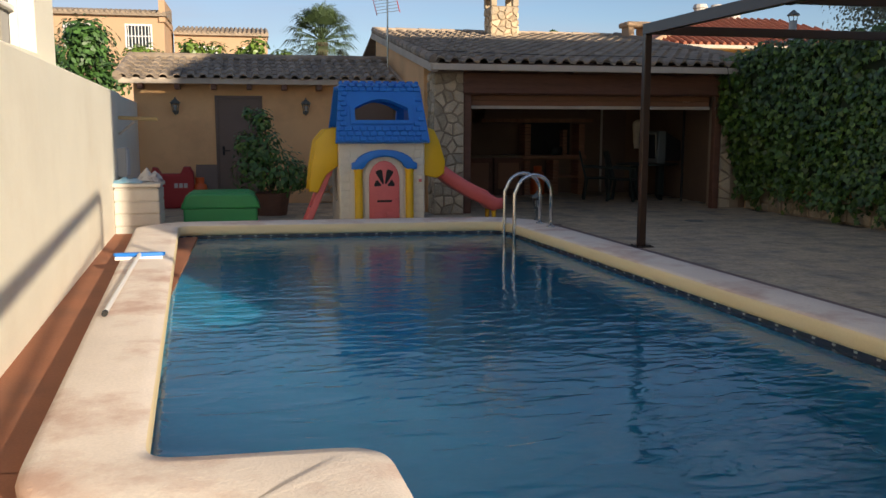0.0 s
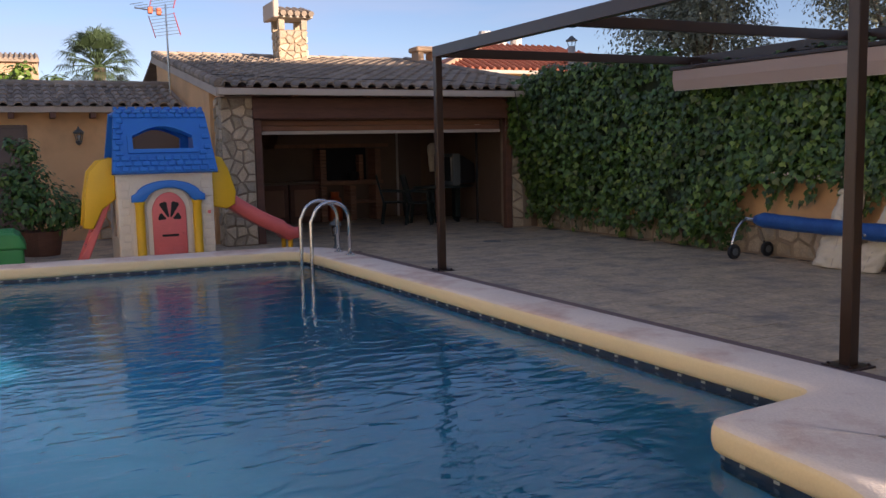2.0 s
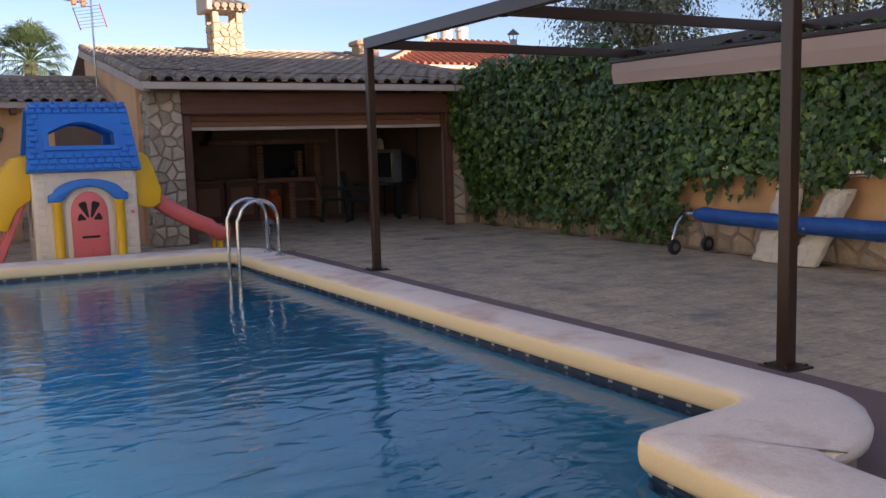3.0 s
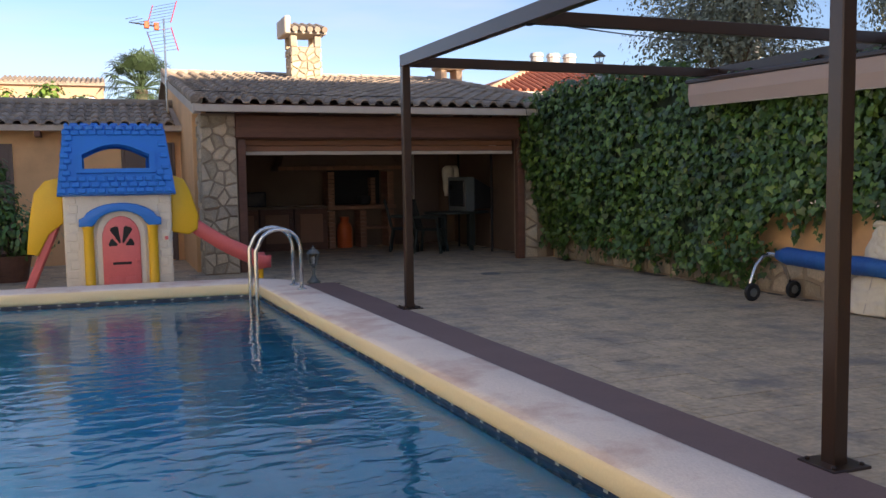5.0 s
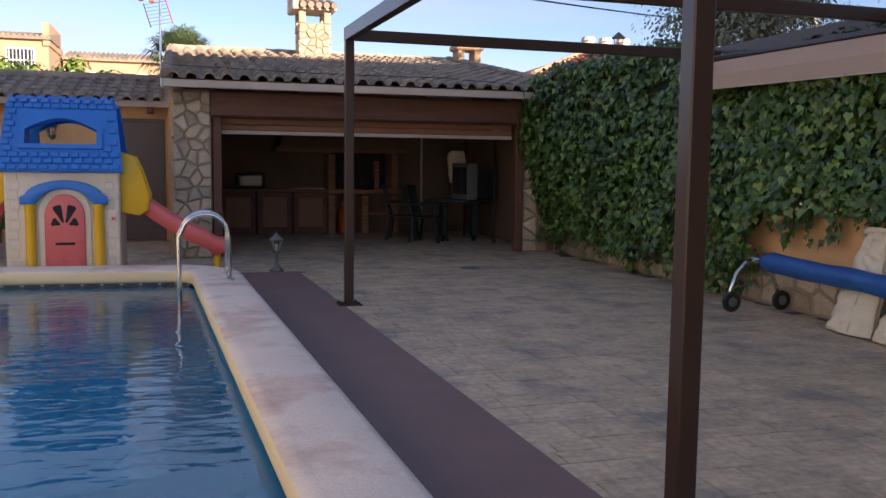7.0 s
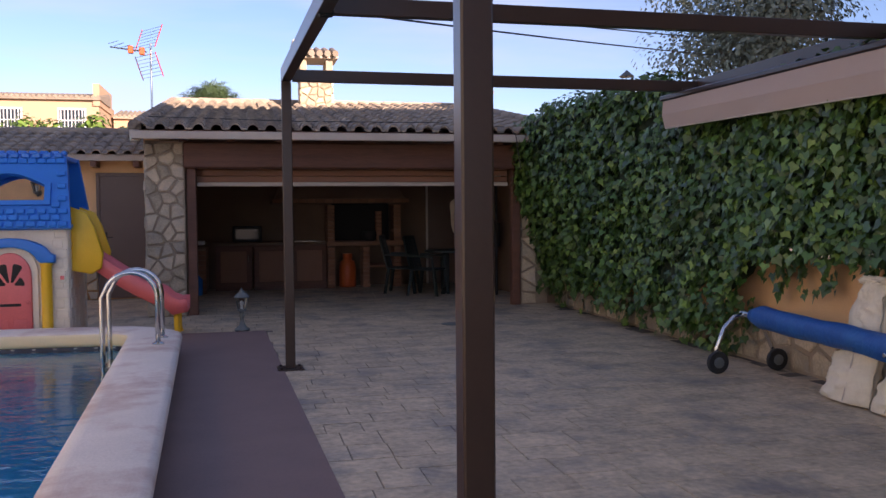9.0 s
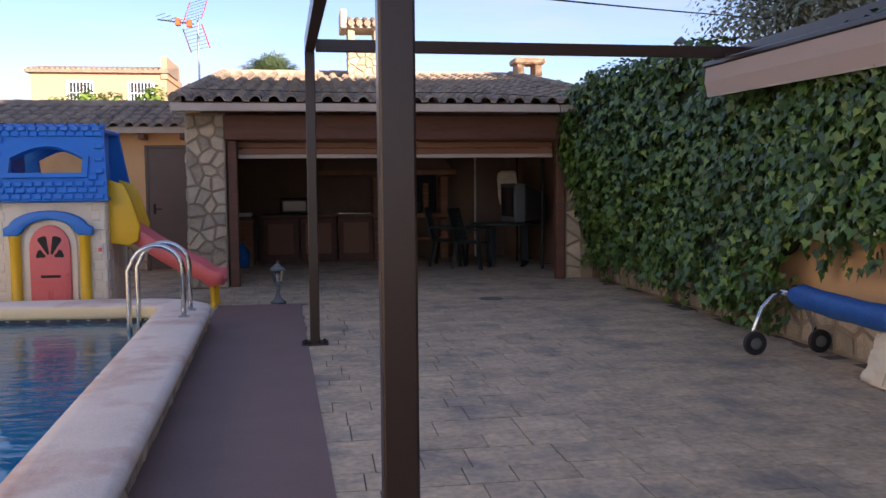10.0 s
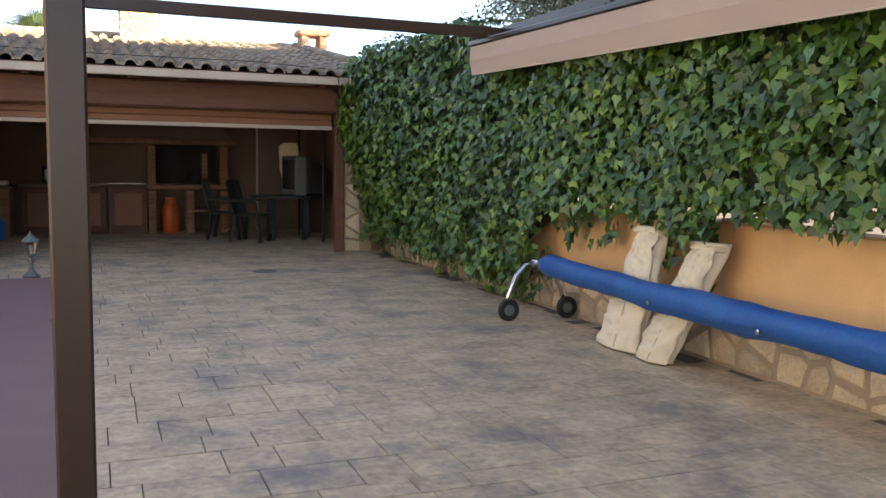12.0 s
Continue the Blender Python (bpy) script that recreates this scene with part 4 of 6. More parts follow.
def tarpaulin(y, slope, tall, wide_low, wide_high, seed, label):
    """A folded cream tarpaulin bundle that leans on the wall: a body, a wrapped lower fold, a hanging flap."""
    t = thing("folded_tarpaulin", label, "tarpaulin", (8.84, y, 0), group="tarpaulins by the wall")
    out = Vector((-1, 0, 0.25)).normalized()
    def body(u, v, dx=0.0, z0=0.0, z1=1.0, wider=1.0):
        h = z0 + (z1 - z0) * u
        w = (wide_low + (wide_high - wide_low) * h) * wider
        return Vector((0.20 * h - 0.06 + dx - 0.05 * math.cos(v * 3), slope * h - v * w, 0.012 + tall * h)), out
    part("body", sheet(bmesh.new(), lambda u, v: body(u, v), 0.05, 0.006, seed), M_SACK, t, smooth=True)
    part("lower_fold", sheet(bmesh.new(), lambda u, v: body(u, v, -0.055, 0.0, 0.42 + 0.12 * v, 1.06), 0.022, 0.004, seed + 3), M_SACK, t, smooth=True)
    part("flap", sheet(bmesh.new(), lambda u, v: body(u, v * 0.55 + 0.17, -0.06, 0.60 - 0.22 * v, 0.97, 1.0), 0.014, 0.010, seed + 5), M_SACK, t, smooth=True)
    part("rolled_top", sheet(bmesh.new(), lambda u, v: body(u, v, -0.03, 0.93, 1.0, 1.03), 0.045, 0.003, seed + 7), M_SACK, t, smooth=True)
    part("seam", tube([body(u / 10, 0.12)[0] + out * (0.075 if u < 5 else 0.062) for u in range(11)], 0.004, 5), M_EAVE, t, "sewn seam")
tarpaulin(7.10, -0.07, 0.85, 0.46, 0.30, 3, "folded cream tarpaulin bundle, flared at its foot, against the orange wall")
tarpaulin(6.68, -0.27, 0.80, 0.30, 0.32, 6, "folded cream tarpaulin bundle leaning sideways against the orange wall")

# ---- foliage ----
def leaf_cloud(name, centres, ups, sizes, mats, parent=None, shape="ivy", label="", seed=1):
    """Many small leaves as one mesh: each a folded, pointed outline of five or seven corners."""
    rng = np.random.default_rng(seed)
    if shape == "ivy":
        base = np.array([(0, 0.06, 0), (0.34, -0.12, 0.05), (0.55, 0.30, 0.09), (0.24, 0.52, 0.02), (0, 1.0, -0.10), (-0.24, 0.52, 0.02), (-0.55, 0.30, 0.09), (-0.34, -0.12, 0.05)])
    else:
        base = np.array([(0, 0, 0), (0.22, 0.3, 0.05), (0.24, 0.6, 0.05), (0, 1.0, -0.06), (-0.24, 0.6, 0.05), (-0.22, 0.3, 0.05)])
    k = len(base)
    n = len(centres)
    c, o = np.asarray(centres, float), np.asarray(ups, float)
    o = o / np.linalg.norm(o, axis=1, keepdims=True)
    tip = rng.normal(size=(n, 3)) * 0.45 + np.array([0, 0, -0.9 if shape == "ivy" else 0.1])
    tip -= o * (tip * o).sum(1, keepdims=True)
    tip /= np.linalg.norm(tip, axis=1, keepdims=True) + 1e-9
    side = np.cross(tip, o)
    s = np.asarray(sizes, float)[:, None, None]
    v = c[:, None, :] + s * (base[None, :, 0:1] * side[:, None, :] + base[None, :, 1:2] * tip[:, None, :] + base[None, :, 2:3] * o[:, None, :])
    me = bpy.data.meshes.new(name)
    me.vertices.add(n * k)
    me.vertices.foreach_set("co", v.ravel())
    me.loops.add(n * k)
    me.loops.foreach_set("vertex_index", np.arange(n * k))
    me.polygons.add(n)
    me.polygons.foreach_set("loop_start", np.arange(n) * k)
    for m in mats:
        me.materials.append(m)
    if len(mats) > 1:
        me.polygons.foreach_set("material_index", (rng.random(n) < 0.22).astype(int))
    me.update(calc_edges=True)
    me.validate()
    ob = new(name, me)
    ob.parent = parent
    if label:
        ob["label"] = label
    ob["kind"] = "stuff"
    return ob

ivy = thing("ivy_hedge", "dense green ivy hanging over the orange garden wall", "ivy")
def ivy_front(y, z):
    """How far the ivy stands out from the wall."""
    bulge = 0.10 + 0.10 * noise.noise(Vector((y * 0.9, z * 0.9, 3))) + 0.06 * noise.noise(Vector((y * 2.3, z * 2.3, 7)))
    if y > 12.3 and z < 1.3:
        bulge *= 0.45
    far = max(0.0, (y - 10.5) / 3.5)
    return 8.98 - bulge - 0.42 * min(1, far) * min(1, max(0, (z - 0.5) / 1.2))
def ivy_low(y):
    n1 = noise.noise(Vector((y * 1.3, 0, 11))) * 0.18 + noise.noise(Vector((y * 4.1, 0, 5))) * 0.17
    base = 0.28 if y > 9.2 else ((1.0 if y < 6.3 else 0.92) if y < 8.6 else 0.92 - (y - 8.6) / 0.6 * 0.64)
    if 8.5 < y < 9.4:
        base = min(base, 0.10 + 1.6 * abs(y - 8.95))
    return base + n1 * (1.0 if y < 9 else 1.3)
def ivy_high(y):
    top = 2.36 + 0.12 * noise.noise(Vector((y * 1.1, 4, 0))) + 0.07 * noise.noise(Vector((y * 3.7, 4, 0)))
    if y > 9.4:
        top += 0.30 * min(1, (y - 9.4) / 1.0) * min(1, max(0.0, (14.6 - y) / 2.0))
    return top
# closed shell behind the leaves; its near-black green stands for shade inside the ivy
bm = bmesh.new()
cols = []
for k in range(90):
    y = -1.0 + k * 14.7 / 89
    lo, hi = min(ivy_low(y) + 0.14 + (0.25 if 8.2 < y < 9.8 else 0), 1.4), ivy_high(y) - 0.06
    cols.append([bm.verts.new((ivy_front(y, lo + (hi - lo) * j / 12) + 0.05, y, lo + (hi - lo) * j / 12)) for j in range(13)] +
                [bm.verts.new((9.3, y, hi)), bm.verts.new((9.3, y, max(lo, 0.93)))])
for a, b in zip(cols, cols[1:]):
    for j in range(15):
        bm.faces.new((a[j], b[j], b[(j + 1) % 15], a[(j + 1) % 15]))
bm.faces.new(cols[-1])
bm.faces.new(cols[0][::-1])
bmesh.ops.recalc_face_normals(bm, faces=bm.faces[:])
M_IVYDARK = material("ivy_inner_shade", (0.022, 0.035, 0.012), 0.9, vary=0.5, scale=8)
part("ivy_mass", bm, M_IVYDARK, ivy, "dark inner shell painted as the shade between the ivy leaves")
rng = random.Random(21)
cs, us, ss = [], [], []
def add_ivy(y, z, out, size):
    cs.append((ivy_front(y, z) - out, y, z))
    us.append((-1 + rng.uniform(-0.3, 0.5), rng.uniform(-0.75, 0.55), rng.uniform(-0.05, 0.95)))
    ss.append(size)
for _ in range(25000):
    y = rng.uniform(-0.5, 13.75)
    lo, hi = ivy_low(y), ivy_high(y)
    z = rng.uniform(lo, hi + 0.04)
    if noise.noise(Vector((y * 2.0, z * 2.0, 20))) > 0.52:
        continue
    add_ivy(y, z, rng.uniform(-0.06, 0.10), rng.uniform(0.045, 0.10))
for _ in range(3000):                       # top and far end
    y = rng.uniform(-0.5, 13.85)
    cs.append((rng.uniform(ivy_front(y, 2.2), 9.25), y, ivy_high(y) + rng.uniform(-0.08, 0.12)))
    us.append((rng.uniform(-0.6, 0.3), rng.uniform(-0.6, 0.4), 1))
    ss.append(rng.uniform(0.05, 0.11))
for _ in range(1500):
    z = rng.uniform(0.35, 2.5)
    cs.append((rng.uniform(ivy_front(13.7, z) - 0.02, 9.2), 13.7 + rng.uniform(-0.05, 0.1), z))
    us.append((rng.uniform(-1, 0.2), rng.uniform(-1, 1), rng.uniform(0, 0.7)))
    ss.append(rng.uniform(0.05, 0.11))
for s in range(60):                          # trailing strands below the fringe
    y = rng.uniform(6.4, 9.6) if s < 30 else rng.uniform(9.4, 13.6)
    z = ivy_low(y) + 0.05
    for k in range(rng.randint(3, 12)):
        cs.append((9.02 + rng.uniform(-0.06, 0.02), y + rng.uniform(-0.05, 0.05), max(0.06, z)))
        us.append((-1, rng.uniform(-0.5, 0.5), rng.uniform(0, 0.6)))
        ss.append(rng.uniform(0.05, 0.10))
        z -= 0.035
        y += rng.uniform(-0.02, 0.02)
leaf_cloud("leaves", cs, us, ss, [M_LEAF, M_LEAF2], ivy, "ivy", "", 3)

def crown(n, centre, radius, size, mats, parent, seed, squash=1.0, name="leaves", clumps=14):
    rng = np.random.default_rng(seed)
    hubs = rng.normal(size=(clumps, 3))
    hubs /= np.linalg.norm(hubs, axis=1, keepdims=True)
    hubs *= radius * rng.uniform(0.35, 0.8, (clumps, 1))
    pick = rng.integers(0, clumps, n)
    d = rng.normal(size=(n, 3))
    d /= np.linalg.norm(d, axis=1, keepdims=True)
    p = hubs[pick] + d * radius * rng.uniform(0.12, 0.42, (n, 1))
    p[:, 2] *= squash
    up = d + np.array([0, 0, 0.6])
    return leaf_cloud(name, p + np.array(centre), up, rng.uniform(0.6, 1.2, n) * size, mats, parent, "plain", "", seed), hubs

def tree(name, label, category, at, trunk_h, centre_h, radius, n, size, mat, seed, squash=1.0, clumps=14, trunk_r=0.12):
    t = thing(name, label, category, at)
    part("trunk", tube([(0, 0, -0.03), (0.03, 0.02, trunk_h * 0.5), (0, 0.05, trunk_h), (0.04, 0, centre_h)], [trunk_r, trunk_r * 0.8, trunk_r * 0.65, trunk_r * 0.3], 8), M_BARK, t, smooth=True)
    _, hubs = crown(n, (0, 0, centre_h), radius, size, [mat], t, seed, squash, "crown", clumps)
    for h in hubs[:8]:
        part("limb", tube([(0, 0.05, trunk_h * 0.9), (h[0] * 0.45, h[1] * 0.45, (trunk_h + centre_h + h[2] * squash) / 2), (h[0], h[1], centre_h + h[2] * squash)], [trunk_r * 0.5, trunk_r * 0.3, 0.01], 6), M_BARK, t)
    return t

tree("olive_tree", "grey-green olive tree rising behind the ivy wall", "tree", (12.2, 13.0, 0), 2.2, 4.1, 2.0, 24000, 0.075, M_OLIVE, 5, 0.85, 26)
tree("olive_tree", "grey-green olive tree rising behind the ivy wall", "tree", (13.8, 10.0, 0), 2.2, 4.2, 2.1, 22000, 0.075, M_OLIVE, 8, 0.85, 26)
tree("garden_tree", "dark green leafy tree behind the shed", "tree", (-3.0, 22.5, 0), 1.5, 2.9, 1.35, 3500, 0.16, M_BUSH, 9, 0.85, 16)
for x, s in ((-0.6, 31), (1.2, 32)):
    tree("garden_tree", "light green garden shrub behind the shed roof", "tree", (x, 27.5, 0), 1.8, 3.3, 1.1, 1600, 0.18, M_LEAF2, s, 0.8, 10)
tree("garden_tree", "dark green hedge bush behind the shed", "tree", (-6.2, 30, 0), 1.6, 3.3, 1.7, 2500, 0.2, M_BUSH, 35, 0.8, 14)
tree("garden_tree", "light green garden shrub behind the shed roof", "tree", (-2.6, 32, 0), 1.8, 3.7, 1.1, 1600, 0.18, M_LEAF2, 36, 0.8, 10)
conifer = thing("conifer", "small dark conifer top far behind the roof", "tree", (21.8, 60, 0))
part("trunk", tube([(0, 0, -0.03), (0, 0, 8.0)], [0.2, 0.03], 8), M_BARK, conifer)
rngc = np.random.default_rng(2)
hh = rngc.uniform(4.5, 8.1, 1500)
aa = rngc.uniform(0, 6.28, 1500)
rr = (8.4 - hh) * 0.24 * rngc.uniform(0.3, 1.1, 1500)
leaf_cloud("crown", np.stack([rr * np.cos(aa), rr * np.sin(aa), hh], 1), np.stack([np.cos(aa), np.sin(aa), aa * 0 + 0.5], 1), rngc.uniform(0.2, 0.4, 1500), [M_BUSH], conifer, "plain", "", 2)

palm = thing("palm_tree", "fan palm with a full crown behind the shed", "palm tree", (3.65, 37.0, 0))
part("trunk", tube([(0, 0, -0.03), (0.05, 0, 2.6), (0, 0, 4.9)], [0.26, 0.21, 0.25], 10), M_BARK, palm)
rng = random.Random(77)
for k in range(46):
    a, el = k * 2.39996 + rng.uniform(-0.2, 0.2), -0.55 + 1.95 * (k / 45) ** 0.8
    ln = rng.uniform(0.75, 1.0)
    d = Vector((math.cos(a) * math.cos(el), math.sin(a) * math.cos(el), math.sin(el)))
    hub = Vector((0, 0, 5.0)) + d * ln
    bm = tube([(0, 0, 4.95), Vector((0, 0, 5.02)) + d * ln * 0.6, hub], 0.02, 5)
    right = d.cross(Vector((0, 0, 1))).normalized() if abs(d.z) < 0.99 else Vector((1, 0, 0))
    upv = right.cross(d)
    for j in range(-10, 11):
        b = j * 0.15
        dr = (d * math.cos(b) + right * math.sin(b)).normalized()
        ll = rng.uniform(0.8, 1.0) * (1 - 0.35 * abs(j) / 10)
        droop = 0.34 * rng.uniform(0.6, 1.4) * ll
        sd = dr.cross(upv).normalized() * 0.026
        knee = hub + dr * ll * 0.6 + upv * 0.03
        tip = hub + dr * ll - Vector((0, 0, droop))
        v = [bm.verts.new(p) for p in (hub, knee + sd, tip, knee - sd)]
        bm.faces.new(v)
    part("frond", bm, M_PALM, palm)

# ---- neighbouring houses ----
def far_window(parent, x, y, z, w, h, grille=True):
    f = part("window", box(x, x + w, y - 0.02, y + 0.1, z, z + h), M_DARKGLASS, parent, "dark window behind a white grille")
    fr = box(x - 0.12, x, y - 0.06, y + 0.1, z - 0.12, z + h + 0.12)
    box(x + w, x + w + 0.12, y - 0.06, y + 0.1, z - 0.12, z + h + 0.12, 0, fr)
    box(x, x + w, y - 0.06, y + 0.1, z + h, z + h + 0.12, 0, fr)
    box(x, x + w, y - 0.06, y + 0.1, z - 0.12, z, 0, fr)
    part("frame", fr, M_WHITE, f)
    if grille:
        for k in range(7):
            xx = x + (k + 0.5) * w / 7
            part("grille_bar", box(xx - 0.03, xx + 0.03, y - 0.12, y - 0.08, z, z + h), M_WHITE, f)
        part("grille_rail", box(x, x + w, y - 0.11, y - 0.07, z + h * 0.5, z + h * 0.5 + 0.06), M_WHITE, f)

def ribbed_roof(parent, x0, x1, y0, z0, run, rise, pitch, mat, name="roof", r=0.1):
    bm = bmesh.new()
    vs = [bm.verts.new(p) for p in ((x0, y0, z0), (x1, y0, z0), (x1, y0 + run, z0 + rise), (x0, y0 + run, z0 + rise), (x0, y0 + run, z0 - 0.2), (x0, y0, z0 - 0.2), (x1, y0, z0 - 0.2), (x1, y0 + run, z0 - 0.2))]
    for f in ((0, 1, 2, 3), (5, 4, 7, 6), (0, 5, 6, 1), (1, 6, 7, 2), (2, 7, 4, 3), (3, 4, 5, 0)):
        bm.faces.new([vs[i] for i in f])
    n = int((x1 - x0) / pitch)
    for k in range(n):
        x = x0 + (k + 0.5) * (x1 - x0) / n
        part("roof_rib", tube([(x, y0 - 0.05, z0 + 0.02), (x, y0 + run, z0 + rise + 0.02)], r, 6), mat, parent)
    part(name, bm, mat, parent)

far1 = thing("far_house", "peach two-storey house with white window grilles", "house", (0, 0, 0.5))
part("wall", box(-15.0, -5.4, 70, 78, -0.54, 9.4), M_FACADE, far1)
ribbed_roof(far1, -15.3, -5.2, 69.6, 9.4, 5, 0.75, 0.35, M_ROOF, r=0.12)
part("parapet", box(-5.75, -5.3, 69.8, 76, 8.8, 10.4), M_FACADE, far1)
for x in (-12.4, -8.1):
    far_window(far1, x, 70, 6.9, 1.7, 1.6)
far2 = thing("far_house", "peach house wing with a tiled eave and air conditioners", "house", (0, 0, 0))
part("wall", box(-5.2, 2.3, 76, 82, -0.03, 9.2), M_FACADE, far2)
ribbed_roof(far2, -5.2, 2.4, 75.6, 9.2, 4, 0.8, 0.35, M_ROOF, r=0.12)
for x in (-3.2, 0.2):
    far_window(far2, x, 76, 6.7, 1.3, 1.3)
for z in (6.1, 7.0):
    part("air_conditioner", box(-4.7, -3.8, 75.5, 76, z, z + 0.7, 0.05), M_WHITE, far2, "white air conditioner")
    
far3 = thing("far_house", "yellow house with an orange-red tiled roof", "house", (0, 0, 0))
part("wall", box(17.4, 29, 34.5, 44, -0.03, 4.9), M_YFACADE, far3)
bm = bmesh.new()
vs = [bm.verts.new(p) for p in ((17.0, 34.0, 4.85), (29.5, 34.0, 4.85), (29.5, 44.5, 4.85), (17.0, 44.5, 4.85), (21.5, 38.5, 6.5), (25.5, 38.5, 6.5))]
for f in ((0, 1, 5, 4), (1, 2, 5), (2, 3, 4, 5), (3, 0, 4), (3, 2, 1, 0)):
    bm.faces.new([vs[i] for i in f])
part("roof", bm, M_REDROOF, far3)
part("hip", tube([(17.0, 34.0, 4.9), (21.5, 38.5, 6.55)], 0.13, 8), M_FACADE, far3, "pale hip ridge")
for k in range(34):
    x = 17.3 + k * 0.36
    u = min(1, max(0, (x - 17.0) / 4.5), max(0, (29.5 - x) / 4.0))
    part("roof_rib", tube([(x, 33.95, 4.9), (x, 34.0 + 4.5 * u, 4.9 + 1.65 * u)], 0.09, 6), M_REDROOF, far3)
for x in (22.0, 22.9, 23.8):
    part("chimney_pot", lathe([(0.3, 6.0), (0.3, 7.1), (0.36, 7.12), (0.3, 7.3)], 12, None, Matrix.Translation((x, 39.5, 0))), M_PALEBOX, far3)
part("eave", box(17.0, 29.5, 33.95, 34.6, 4.72, 4.86), M_EAVE, far3)

westh = thing("neighbour_house", "cream house rising above the white garden wall", "house", (0, 0, 0))
bm = box(-5.0, -1.02, 7.75, 8.45, -0.03, 5.0)
box(-5.0, -1.02, -2, 6.35, -0.03, 5.0, 0, bm)
box(-5.0, -1.02, 6.35, 7.75, -0.03, 1.98, 0, bm)
box(-5.0, -1.02, 6.35, 7.75, 2.75, 5.0, 0, bm)
part("wall", bm, M_WHITEWALL, westh)
wn1 = part("window", box(-1.22, -1.20, 6.35, 7.75, 1.98, 2.75), M_DARKGLASS, westh, "dark window pane")
for y in (6.35, 6.98, 7.69):
    part("window_frame", box(-1.2, -1.14, y, y + 0.06, 1.98, 2.75, 0.004), M_WHITE, wn1)
part("window_frame", box(-1.2, -1.15, 6.41, 7.69, 2.30, 2.34, 0.004), M_WHITE, wn1)
part("window_sill", box(-1.2, -1.0, 6.3, 7.8, 1.93, 1.975, 0.006), M_WHITEWALL, wn1)

# ---- things by the shed and the west wall ----
chest = thing("resin_box", "pale grey resin storage box by the white wall", "storage box", (-0.74, 11.55, 0))
part("body", box(-0.26, 0.26, -0.28, 0.28, 0.0, 0.66, 0.02, seg=2), M_PALEBOX, chest)
for k in range(4):
    part("board", box(-0.265, 0.265, -0.292, -0.278, 0.03 + k * 0.155, 0.17 + k * 0.155, 0.008), M_PALEBOX, chest)
    part("board", box(0.258, 0.272, -0.27, 0.27, 0.03 + k * 0.155, 0.17 + k * 0.155, 0.008), M_PALEBOX, chest)
part("lid", box(-0.29, 0.29, -0.31, 0.31, 0.66, 0.71, 0.015, seg=2), M_PALEBOX, chest)
def crumple(name, label, category, at, w, d, h, mat, seed):
    bm = bmesh.new()
    bmesh.ops.create_grid(bm, x_segments=14, y_segments=14, size=0.5)
    for v in bm.verts:
        n1 = noise.noise(Vector((v.co.x * 5 + seed, v.co.y * 5, 0))) + 0.5 * noise.noise(Vector((v.co.x * 11, v.co.y * 11 + seed, 2)))
        edge = max(0, 1 - (v.co.x ** 2 + v.co.y ** 2) * 3.6)
        v.co = Vector((v.co.x * w, v.co.y * d, 0.004 + h * edge * (0.75 + 0.5 * n1)))
    g = bmesh.ops.extrude_face_region(bm, geom=bm.faces[:])
    for e in g["geom"]:
        if isinstance(e, bmesh.types.BMVert):
            e.co.z += 0.006
    bmesh.ops.recalc_face_normals(bm, faces=bm.faces[:])
    ob = tagged(part(name, bm, mat, None, "", True), label, category)
    ob.location = at
crumple("towel", "blue and white towel thrown on the resin box", "towel", (-0.86, 11.43, 0.708), 0.36, 0.34, 0.07, material("light_blue_cloth", (0.25, 0.48, 0.62), 0.9, fine=200, stain=(0.7, 0.72, 0.7), stain_amount=0.8, stain_scale=9), 1)
crumple("cloth", "crumpled dark patterned cloth on the resin box", "cloth", (-0.62, 11.63, 0.708), 0.34, 0.3, 0.16, material("brown_white_cloth", (0.6, 0.55, 0.5), 0.9, fine=200, stain=(0.12, 0.05, 0.04), stain_amount=0.9, stain_scale=9), 4)

gchest = thing("green_sandbox", "green moulded plastic sandbox with a ribbed lid", "sandbox", (0.22, 12.75, 0))
part("body", box(-0.50, 0.50, -0.38, 0.38, 0.0, 0.30, 0.04, seg=3), M_GREENP, gchest)
bm = bmesh.new()
outl = [(-0.53, 0.28), (-0.52, 0.34), (-0.46, 0.46), (-0.40, 0.49), (0.40, 0.49), (0.46, 0.46), (0.52, 0.34), (0.53, 0.28)]
part("lid", extrude(outl, 0.82, None, Matrix.Translation((0, -0.41, 0)), 0.03), M_GREENP, gchest, smooth=False)
for k in range(7):
    part("rib", box(-0.40, 0.40, -0.36 + k * 0.11, -0.30 + k * 0.11, 0.485, 0.502, 0.006), M_GREENP, gchest)

